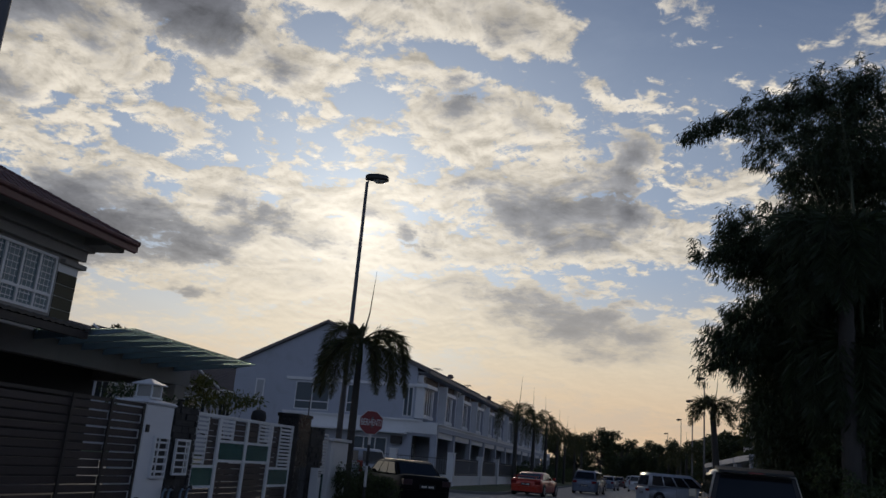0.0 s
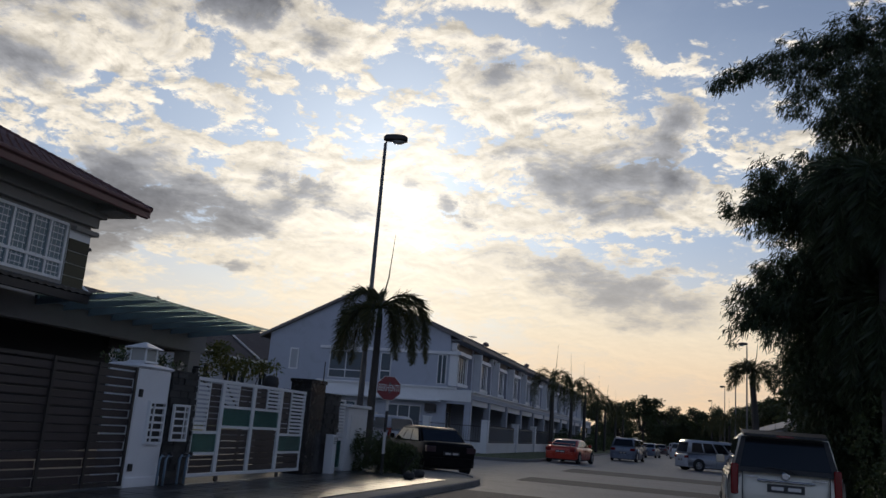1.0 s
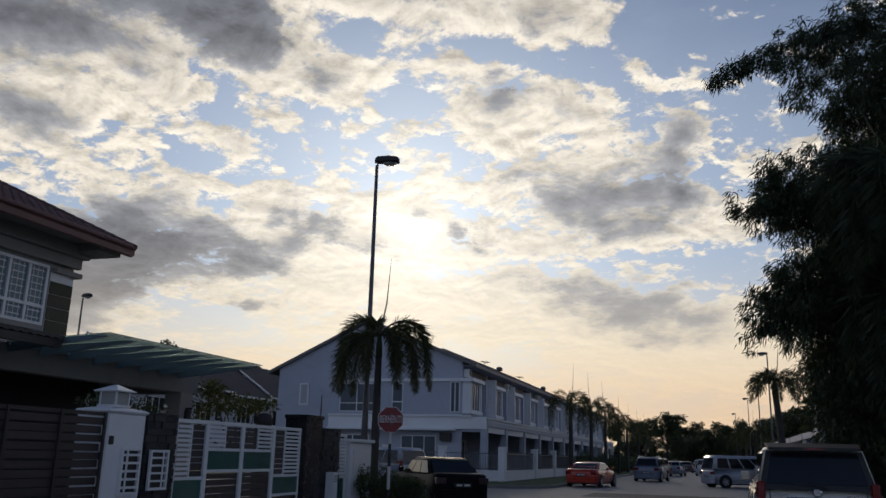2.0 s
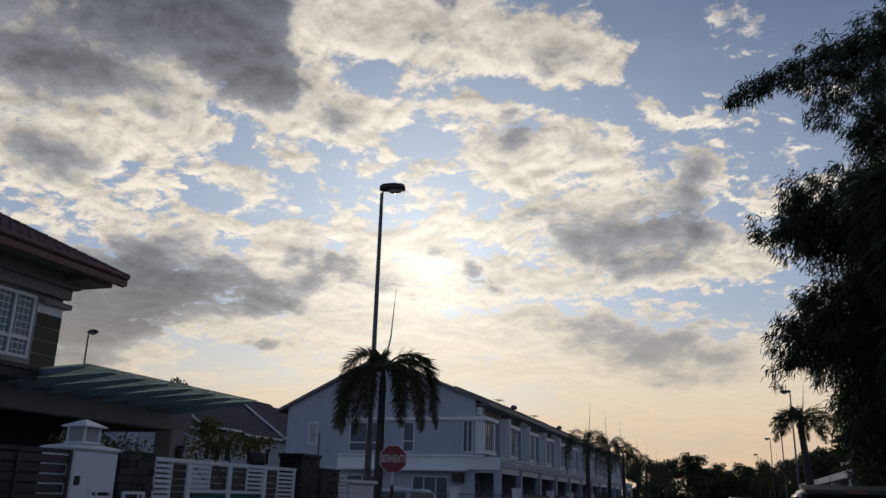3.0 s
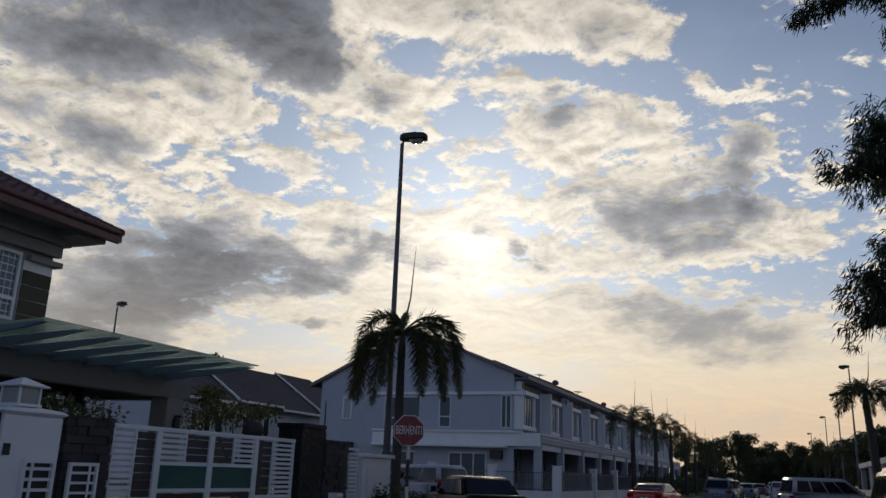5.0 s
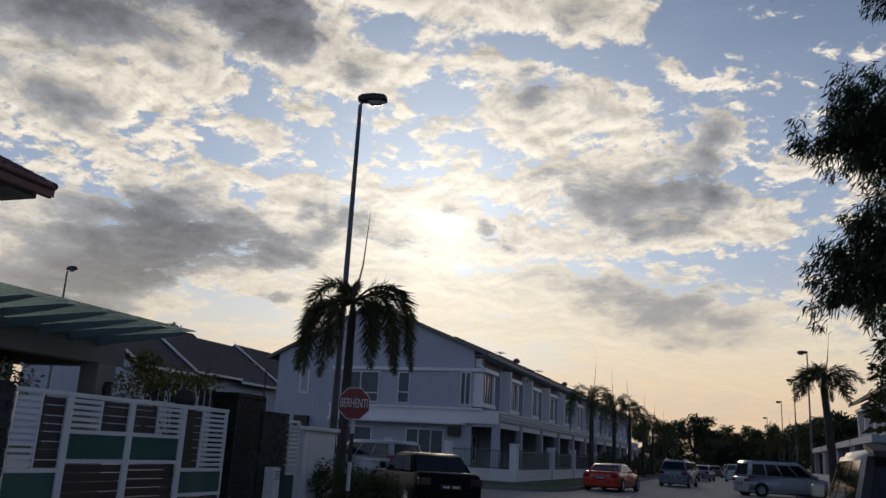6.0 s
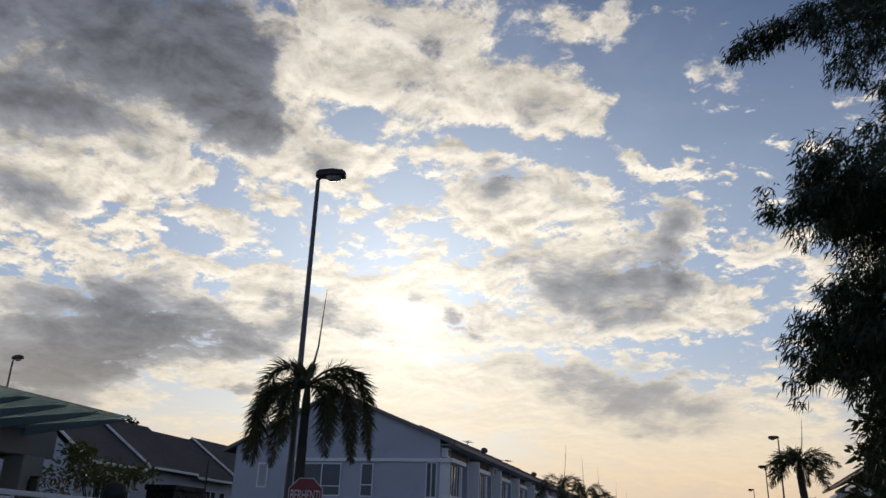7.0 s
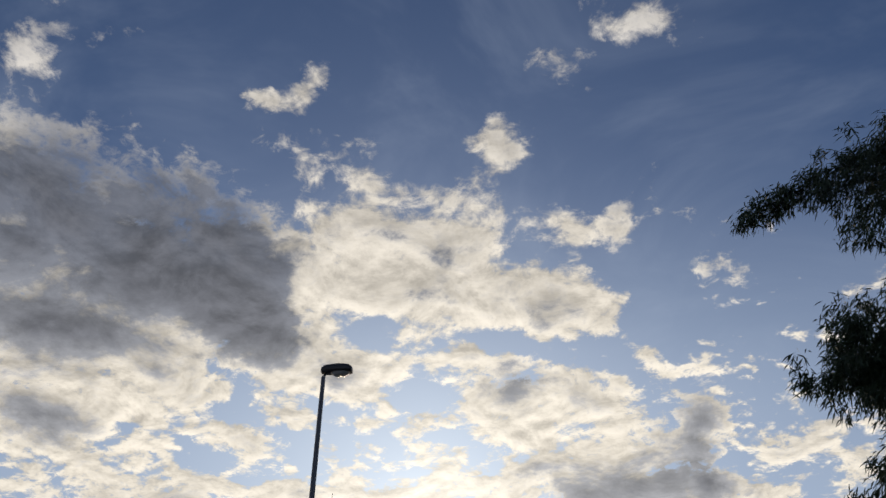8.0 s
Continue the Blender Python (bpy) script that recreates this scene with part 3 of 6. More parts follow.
def corner_house():
    """The near two-storey house: upper wall, tiled roof, porch beam and glass canopy."""
    h = thing("corner_house", (-16, 14, 0.1), "two-storey cream house with a maroon tiled roof", "house")
    xw, y1 = -14.5, 19.2
    part("upper_wall", wall_with_holes("x", xw - 0.2, 0.2, 4, y1, 3.2, 6.75, [(16.05, 18.4, 4.18, 5.64), (10.0, 13.0, 4.18, 5.64)]), CREAM, h)
    part("side_wall", boxes((-24, xw - 0.2, y1 - 0.2, y1, 0.1, 6.75)), CREAM, h)
    # the porch's shade is put into this wall's near-black colour
    part("lower_wall", boxes((-14.7, -14.5, 4, 20.75, 0.1, 3.2)), SHADE_DARK, h, "porch back wall coloured near-black for shade")
    part("cornice", boxes((xw, xw + 0.16, 4, y1 + 0.10, 5.72, 5.98), (xw, xw + 0.30, 4, y1 + 0.20, 5.98, 6.30), bevel=0.015), CREAM, h)
    part("ledge", boxes((xw - 1.2, xw + 0.16, 18.5, y1 + 0.16, 5.50, 5.62), bevel=0.01), CREAM, h)
    window(h, "x", xw, 0.2, 16.05, 18.4, 4.18, 5.64, 4, 0.3, TRIM, 0.07, GREY_BLIND, 9)
    window(h, "x", xw, 0.2, 10.0, 13.0, 4.18, 5.64, 4, 0.3, TRIM, 0.07, GREY_BLIND, 9)
    # dark sheet in place of the unlit room behind the windows
    part("room_backing", boxes((xw - 1.4, xw - 1.3, 9, 19.2, 3.4, 6.5)), SHADE_DARK, h)
    # dark tile panels beside the window
    for y0, y2, edges in ((18.46, y1 + 0.02, ((18.47, y1 + 0.01),)), (14.6, 16.0, ((14.61, 15.3), (15.32, 15.99)))):
        panel = part("tile_panel", boxes((xw + 0.002, xw + 0.012, y0, y2, 3.7, 5.5)), TRIM, h, "pale joints between dark wall tiles")
        z = 3.72
        while z < 5.25:
            for a, b in edges:
                part("tile", boxes((xw + 0.012, xw + 0.03, a, b, z, z + 0.30)), BRONZE_TILE, panel)
            z += 0.316
    # roof
    yr = 19.85
    slope = 0.445
    part("roof_deck", extrude([(-13.36, yr, 6.33), (-19.4, yr, 6.33 + 6.04 * slope), (-19.4, 2, 6.33 + 6.04 * slope), (-13.36, 2, 6.33)], (0, 0, -0.10)), FASCIA, h)
    part("fascia", boxes((-13.40, -13.30, 2, yr + 0.02, 6.14, 6.34), bevel=0.02), FASCIA, h, "maroon fascia and gutter")
    part("barge_board", extrude([(-13.30, yr, 6.37), (-19.4, yr, 6.37 + 6.1 * slope), (-19.4, yr, 6.17 + 6.1 * slope), (-13.30, yr, 6.17)], (0, 0.06, 0)), FASCIA, h)
    part("soffit", boxes((-14.5, -13.38, 2, yr - 0.25, 6.30, 6.32)), CREAM, h)
    part("eave_box", boxes((-14.5, -13.55, 18.9, yr - 0.15, 6.10, 6.30), bevel=0.01), CREAM, h)
    roof = part("roof_underlay", extrude([(-13.36, yr - 0.05, 6.335), (-19.4, yr - 0.05, 6.335 + 6.04 * slope), (-19.4, 2, 6.335 + 6.04 * slope), (-13.36, 2, 6.335)], (0, 0, 0.02)), FASCIA, h)
    # metal deck awning over the porch
    deck = bmesh.new()
    prev = None
    for k in range(108):
        y = 4 + k * 0.1
        dz = 0.03 if k % 2 else 0.0
        col = [deck.verts.new((-14.5, y, 3.92 + dz)), deck.verts.new((-10.35, y, 3.31 + dz)), deck.verts.new((-10.35, y, 3.25 + dz)), deck.verts.new((-14.5, y, 3.86 + dz))]
        if prev:
            for i in range(4):
                deck.faces.new((prev[i], prev[(i + 1) % 4], col[(i + 1) % 4], col[i]))
        prev = col
    part("awning", deck, METAL_DECK, h, "dark ribbed metal awning")
    part("awning_beam", boxes((-10.5, -10.38, 4, 14.68, 3.11, 3.25)), DARK_STEEL, h)
    # porch beams and ceiling, canopy shade put into their colour, and plain columns
    part("porch_beam", boxes((-12.0, -11.7, 4, 20.9, 2.75, 3.25), bevel=0.015), PORCH_SHADED, h)
    part("porch_side_beam", boxes((-14.5, -12.0, 20.6, 20.9, 2.75, 3.25), bevel=0.015), PORCH_SHADED, h)
    part("porch_ceiling", boxes((-14.5, -12.0, 4, 20.6, 3.19, 3.25)), PORCH_SHADED, h)
    for y in (20.35, 12.6, 6.5):
        part("porch_column", boxes((-12.08, -11.62, y - 0.25, y + 0.25, 0.1, 2.75), bevel=0.015), CREAM, h)
    lamp = part("wall_lamp", boxes((-11.62, -11.50, 20.28, 20.42, 2.05, 2.35), bevel=0.02), BLACK_PAINT, h, "black wall lantern")
    part("lamp_bracket", boxes((-11.62, -11.44, 20.33, 20.37, 2.35, 2.40)), BLACK_PAINT, lamp)
    # glass canopy on steel fins
    part("canopy_glass", extrude([(-11.7, 14.75, 3.27), (-9.45, 14.75, 3.375), (-9.45, 20.1, 3.375), (-11.7, 20.1, 3.27)], (0, 0, 0.012)), CANOPY_GLASS, h, "green tinted glass canopy").visible_shadow = False
    for k in range(8):
        y = 14.8 + k * 0.745
        part("canopy_fin", extrude([(-11.7, y, 3.26), (-9.70, y, 3.357), (-9.52, y, 3.335), (-9.95, y, 3.27), (-11.7, y, 3.08)], (0, 0.06, 0)), STEEL_BLUE, h, "blue-grey steel canopy fin")
    part("canopy_rail", boxes((-11.7, -11.64, 14.75, 20.1, 3.19, 3.265)), STEEL_BLUE, h)
    return h, slope, yr


GREY_BLIND = material("teal_tinted_pane", (0.09, 0.15, 0.18), 0.3, grain=14, vary=0.2)
house, ROOF_SLOPE, ROOF_END = corner_house()


EAVES = material("grey_brown_eaves_board", (0.16, 0.145, 0.14), 0.6, grain=6, vary=0.3, stain=0.3)
TIMBER = material("brown_timber_panel", (0.075, 0.05, 0.04), 0.6, grain=14, vary=0.4)


def terrace():
    """The white two-storey terrace along the road: twelve units under one roof, gable end towards the side street."""
    y0, wide, count = 52.0, 5.8, 12
    x_front, x_porch, x_back, x_ridge, z_ridge, z_eave = -13.9, -12.3, -26.6, -20.4, 9.85, 7.25
    for k in range(count):
        a, b = y0 + wide * k, y0 + wide * (k + 1)
        t = thing("terrace_house", ((x_front + x_back) / 2, (a + b) / 2, 0.1), "white two-storey terrace house with a brown tiled roof" if k else "white end-of-terrace house with a plain gable wall", "house", "houses of the terrace")
        win = (a + 0.25, a + 2.45)
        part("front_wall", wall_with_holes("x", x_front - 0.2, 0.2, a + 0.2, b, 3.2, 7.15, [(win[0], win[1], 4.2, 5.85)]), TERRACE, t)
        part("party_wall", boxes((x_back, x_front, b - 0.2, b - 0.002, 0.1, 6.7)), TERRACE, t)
        # wall under the porch, coloured darker than above for its shaded interior
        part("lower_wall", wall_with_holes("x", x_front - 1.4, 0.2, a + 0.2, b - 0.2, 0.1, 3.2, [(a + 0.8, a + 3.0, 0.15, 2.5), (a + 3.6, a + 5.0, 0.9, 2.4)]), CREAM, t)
        # added dark sheet, the room's shade as a colour
        part("room_backing", boxes((x_front - 2.2, x_front - 2.1, a + 0.25, b - 0.25, 0.1, 6.8)), SHADE_DARK, t)
        part("porch_slab", boxes((x_front - 1.4, x_porch, a + 0.003, b - 0.003, 3.2, 3.48)), TERRACE, t)
        part("porch_band", boxes((x_porch - 0.15, x_porch, a + 0.003, b - 0.003, 3.48, 3.72), (x_porch - 0.35, x_porch - 0.15, a + 0.003, b - 0.003, 2.85, 3.2), (x_porch, x_porch + 0.12, a + 0.003, b - 0.003, 3.62, 3.72)), TRIM, t)
        for y in ((a + 0.25, b - 0.35) if k == 0 else (b - 0.35,)):
            part("porch_column", boxes((x_porch - 0.42, x_porch - 0.02, y - 0.2, y + 0.2, 0.1, 3.2), bevel=0.01), TERRACE, t)
        # projecting window box with hood and ledge
        part("window_box", boxes((x_front, x_front + 0.55, win[0] - 0.18, win[0], 4.05, 6.0), (x_front, x_front + 0.55, win[1], win[1] + 0.18, 4.05, 6.0), (x_front, x_front + 0.62, win[0] - 0.2, win[1] + 0.2, 3.95, 4.15), (x_front, x_front + 0.75, win[0] - 0.28, win[1] + 0.28, 5.9, 6.12)), TRIM, t)
        window(t, "x", x_front + 0.45, 0.2, win[0], win[1], 4.15, 5.9, 4, 0.0, GATE_WHITE, 0.06, WINDOW_GLASS)
        for j in range(4):
            u = win[0] + (win[1] - win[0]) * (j + 0.5) / 4
            if (j + k) % 3 != 2:
                fold = bmesh.new()
                prev = None
                for i in range(11):
                    q = (x_front + 0.30 + 0.04 * (i % 2), u - 0.25 + 0.05 * i)
                    col = [fold.verts.new((*q, 4.2)), fold.verts.new((*q, 5.85)), fold.verts.new((q[0] - 0.01, q[1], 5.85)), fold.verts.new((q[0] - 0.01, q[1], 4.2))]
                    if prev:
                        for e in range(4):
                            fold.faces.new((prev[e], prev[(e + 1) % 4], col[(e + 1) % 4], col[e]))
                    prev = col
                part("curtain", fold, CURTAIN, t, "cream curtain")
        # timber panel whose dark brown also paints in the rafters' shadow
        part("timber_panel", boxes((x_front + 0.004, x_front + 0.03, a + 0.4, b - 0.2, 6.16, 6.78)), TIMBER, t, "brown timber panel and painted rafter shadow under the eaves")
        part("party_fin", boxes((x_front, x_front + 0.72, b - 0.12, b + 0.08, 3.9, 6.5)), TRIM, t, "white party wall fin")
        lou = part("louvre_shutter", boxes((x_front + 0.004, x_front + 0.40, win[1] + 0.20, win[1] + 0.26, 4.0, 6.0), (x_front + 0.004, x_front + 0.03, win[1] + 0.26, win[1] + 1.15, 4.0, 6.0)), TIMBER, t, "dark brown louvred screen")
        for i in range(12):
            part("slat", boxes((x_front + 0.03, x_front + 0.07, win[1] + 0.26, win[1] + 1.15, 4.05 + i * 0.16, 4.15 + i * 0.16)), TIMBER, lou)
        ac = part("air_conditioner", boxes((x_front, x_front + 0.35, b - 0.62 if k % 2 else a + 0.3, (b - 0.62 if k % 2 else a + 0.3) + 0.55, 6.2, 6.7), bevel=0.02), TRIM, t, "white outdoor air conditioner unit")
        part("fan_grille", lathe([(0.2, 0.0), (0.2, 0.012), (0.15, 0.016)], (x_front + 0.352, (b - 0.62 if k % 2 else a + 0.3) + 0.275, 6.45), 14, "x"), BLACK_PAINT, ac)
        part("wall_fin", boxes((x_front, x_front + 0.50, a + 3.95, a + 4.25, 3.9, 6.15)), TERRACE, t)
        run = x_front + 0.75 - x_ridge
        rise = (z_ridge - z_eave + 0.25) / run
        part("verge_kerb", extrude([(x_front + 0.80, b - 0.14, z_eave - 0.22), (x_front + 0.80 - run * 0.55, b - 0.14, z_eave - 0.22 + rise * run * 0.55), (x_front + 0.80 - run * 0.55, b - 0.14, z_eave - 0.06 + rise * run * 0.55), (x_front + 0.80, b - 0.14, z_eave - 0.06)], (0, 0.26, 0)), EAVES, t, "brown raised verge between the roofs")
        # door and window of the ground floor
        window(t, "x", x_front - 1.2, 0.2, a + 3.6, a + 5.0, 0.9, 2.4, 2, 0.0, GATE_WHITE, 0.05)
        part("door", boxes((x_front - 1.36, x_front - 1.30, a + 0.8, a + 3.0, 0.15, 2.5)), WINDOW_GLASS, t, "dark sliding glass door")
        slope_roof(t, x_front + 0.75, x_ridge, a, b, z_eave - 0.25, z_ridge, ROOF_GREY)
        slope_roof(t, x_back - 0.75, x_ridge, a, b, z_eave - 0.70, z_ridge, ROOF_GREY, "rear_roof")
        part("ridge_cap", extrude([(x_ridge - 0.16, a, z_ridge + 0.02), (x_ridge, a, z_ridge + 0.16), (x_ridge + 0.16, a, z_ridge + 0.02)], (0, wide, 0)), ROOF_GREY, t)
        part("gutter", boxes((x_front + 0.72, x_front + 0.84, a + 0.01, b - 0.01, z_eave - 0.46, z_eave - 0.24), bevel=0.01), EAVES, t, "brown eaves gutter")
        part("soffit", boxes((x_front, x_front + 0.72, a + 0.01, b - 0.01, z_eave - 0.42, z_eave - 0.38)), TERRACE, t)
        if k in (1, 4):
            part("roof_cap", lathe([(0.22, 0), (0.26, 0.12), (0.20, 0.26), (0.05, 0.33)], (x_front - 0.4, b - 0.4, z_eave + 0.42), 10), ROOF_GREY, t, "brown roof vent cap", True)
        if k in (1, 3):
            an = bmesh.new()
            tube(an, [(x_front - 0.9, a + 3, 7.3), (x_front - 0.9, a + 3, 8.15)], (0.02, 0.02), 5)
            tube(an, [(x_front - 0.9, a + 2.5, 8.1), (x_front - 0.9, a + 3.7, 8.1)], (0.012, 0.012), 4)
            for i in range(6):
                tube(an, [(x_front - 1.2, a + 2.6 + 0.2 * i, 8.1), (x_front - 0.6, a + 2.6 + 0.2 * i, 8.1)], (0.007, 0.007), 4)
            part("television_antenna", an, GALV, t, "thin metal television antenna")
        if k == 0:
            gable_end(t, y0, x_front, x_back, x_porch, x_ridge, z_eave, z_ridge)


def gable_end(t, y, xf, xb, xp, xr, ze, zr):
    holes = [(-22.1, -19.7, 4.0, 5.8), (-18.5, -17.75, 4.0, 5.8), (-25.0, -24.35, 4.4, 5.8), (-17.8, -15.5, 0.55, 2.6), (-22.2, -19.95, 0.8, 2.6), (-14.65, -14.02, 4.0, 5.88)]
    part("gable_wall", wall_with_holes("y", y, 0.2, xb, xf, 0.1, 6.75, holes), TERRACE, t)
    part("gable_top", extrude([(xb, y, 6.75), (xf, y, 6.75), (xf, y, 7.12), (xr, y, zr - 0.15)], (0, 0.2, 0)), TERRACE, t)
    part("barge_board", extrude([(xf + 0.75, y - 0.28, ze - 0.42), (xr, y - 0.28, zr - 0.12), (xr, y - 0.28, zr + 0.06), (xf + 0.75, y - 0.28, ze - 0.22)], (0, 0.30, 0)), EAVES, t)
    part("barge_board", extrude([(xb - 0.75, y - 0.28, ze - 0.87), (xr, y - 0.28, zr - 0.12), (xr, y - 0.28, zr + 0.06), (xb - 0.75, y - 0.28, ze - 0.67)], (0, 0.30, 0)), EAVES, t)
    part("string_course", boxes((-22.8, xf + 0.5, y - 0.14, y, 5.90, 6.08), (-22.8, xf + 0.62, y - 0.26, y, 3.74, 3.86), (-22.8, xp, y - 0.12, y, 3.02, 3.74)), TRIM, t, "white projecting wall bands")
    part("side_hood", boxes((-22.6, -14.2, y - 0.75, y - 0.121, 2.88, 3.02), bevel=0.02), TRIM, t, "thin concrete hood over the lower windows")
    part("porch_return", boxes((xf - 0.1, xp, y, y + 0.25, 2.85, 3.72)), TERRACE, t)
    window(t, "y", y, 0.2, -22.1, -19.7, 4.0, 5.8, 2, 0.3, GATE_WHITE, 0.06, WINDOW_BLUE)
    window(t, "y", y, 0.2, -18.5, -17.75, 4.0, 5.8, 1, 0.35, GATE_WHITE, 0.06, WINDOW_BLUE)
    window(t, "y", y, 0.2, -25.0, -24.35, 4.4, 5.8, 1, 0.0, TRIM, 0.08, GREY_PANEL)
    window(t, "y", y, 0.2, -14.65, -14.02, 4.0, 5.88, 2, 0.0, GATE_WHITE, 0.06, WINDOW_BLUE)
    window(t, "y", y, 0.2, -17.8, -15.5, 0.55, 2.6, 3, 0.0, GATE_WHITE, 0.06, WINDOW_BLUE, 12)
    window(t, "y", y, 0.2, -22.2, -19.95, 0.8, 2.6, 2, 0.0, GATE_WHITE, 0.06, WINDOW_BLUE, 10)
    part("end_backing", boxes((xb + 0.3, xf - 0.3, y + 1.2, y + 1.3, 0.1, 6.7)), SHADE_DARK, t)
    ac = part("air_conditioner", boxes((-25.0, -24.1, y - 0.4, y - 0.02, 2.35, 3.05), bevel=0.02), DARK_STEEL, t, "dark outdoor air conditioner unit")
    part("bracket", boxes((-24.95, -24.15, y - 0.36, y, 2.28, 2.35)), GALV, ac)
    ac2 = part("air_conditioner", boxes((-15.2, -14.5, y - 0.35, y - 0.02, 2.3, 2.75), bevel=0.02), DARK_STEEL, t, "dark outdoor air conditioner unit")
    part("bracket", boxes((-15.15, -14.55, y - 0.3, y, 2.24, 2.30)), GALV, ac2)


WINDOW_BLUE = glass_material("blue_window_glass", (0.05, 0.075, 0.095), 0.25)
GREY_PANEL = material("grey_panel", (0.4, 0.41, 0.43), 0.6, vary=0.15)
terrace()


BACK_Y = 58.5


def back_terrace():
    """The terrace behind, of which roofs and upper walls show."""
    for k in range(8):
        a, b = BACK_Y + 7 * k, BACK_Y + 7 + 7 * k
        dz = 0.25 * (k % 2)
        t = thing("back_house", (-48.5, (a + b) / 2, 0.1), "white terrace house with a brown tiled roof", "house", "houses behind")
        part("front_wall", wall_with_holes("x", -43.6, 0.2, a, b - 0.01, 0.1, 6.55, [(a + 2, a + 4.6, 4.0, 5.6), (a + 5.2, a + 6.2, 4.0, 5.6)]), TERRACE, t)
        part("end_wall", boxes((-54, -43.6, a, a + 0.2, 0.1, 6.55)), TERRACE, t)
        part("gable_top", extrude([(-54, a, 6.55), (-43.4, a, 6.55), (-48.4, a, 10.15 + dz)], (0, 0.2, 0)), TERRACE, t)
        part("room_backing", boxes((-44.8, -44.7, a + 0.2, b, 0.1, 6.55)), SHADE_DARK, t)
        window(t, "x", -43.4, 0.2, a + 2, a + 4.6, 4.0, 5.6, 3)
        window(t, "x", -43.4, 0.2, a + 5.2, a + 6.2, 4.0, 5.6, 1)
        slope_roof(t, -42.5, -48.4, a, b, 6.6 + dz, 10.6 + dz, ROOF_GREY)
        slope_roof(t, -55.0, -48.4, a, b, 6.6 + dz, 10.6 + dz, ROOF_GREY, "rear_roof")
        part("verge_trim", extrude([(-42.45, a - 0.1, 6.69 + dz), (-48.4, a - 0.1, 10.73 + dz), (-48.4, a - 0.1, 10.55 + dz), (-42.45, a - 0.1, 6.51 + dz)], (0, 0.16, 0)), TRIM, t, "white roof verge")
        part("gutter", boxes((-42.54, -42.42, a, b - 0.01, 6.40 + dz, 6.59 + dz)), TRIM, t)


back_terrace()


def right_houses():
    for k in range(4):
        a, b = 44 + 7.2 * k, 51.2 + 7.2 * k
        t = thing("opposite_house", (13, (a + b) / 2, 0.1), "white two-storey terrace house behind palms", "house", "houses opposite")
        part("front_wall", wall_with_holes("x", 8.5, 0.2, a + 0.2, b - 0.01, 0.1, 6.2, [(a + 2, a + 5, 3.9, 5.3), (a + 1.5, a + 5.5, 0.15, 2.5)]), TERRACE, t)
        part("end_wall", boxes((8.5, 18, a, a + 0.2, 0.1, 6.2)), TERRACE, t)
        part("gable_top", extrude([(8.5, a, 6.2), (18, a, 6.2), (13.2, a, 8.3)], (0, 0.2, 0)), TERRACE, t)
        part("room_backing", boxes((9.9, 10.0, a + 0.2, b, 0.1, 6.1)), SHADE_DARK, t)
        part("window_box", boxes((8.0, 8.5, a + 1.8, a + 2.0, 3.7, 5.5), (8.0, 8.5, a + 5, a + 5.2, 3.7, 5.5), (7.9, 8.5, a + 1.7, a + 5.3, 5.5, 5.7), (7.9, 8.5, a + 1.7, a + 5.3, 3.55, 3.7)), TRIM, t)
        window(t, "x", 8.1, 0.2, a + 2, a + 5, 3.7, 5.5, 4, out=-1)
        part("porch_roof", boxes((5.2, 8.5, a + 0.2, b - 0.2, 2.7, 3.0)), TERRACE, t)
        for y in (a + 0.5, b - 0.6):
            part("porch_column", boxes((5.3, 5.6, y, y + 0.3, 0.1, 2.7)), TERRACE, t)
        slope_roof(t, 7.7, 13.2, a, b, 6.1, 8.6, ROOF_GREY)
        slope_roof(t, 18.8, 13.2, a, b, 6.1, 8.6, ROOF_GREY, "rear_roof")
        part("garden_wall", boxes((4.6, 4.75, a, b - 0.05, 0.1, 1.3)), TERRACE, t)


right_houses()


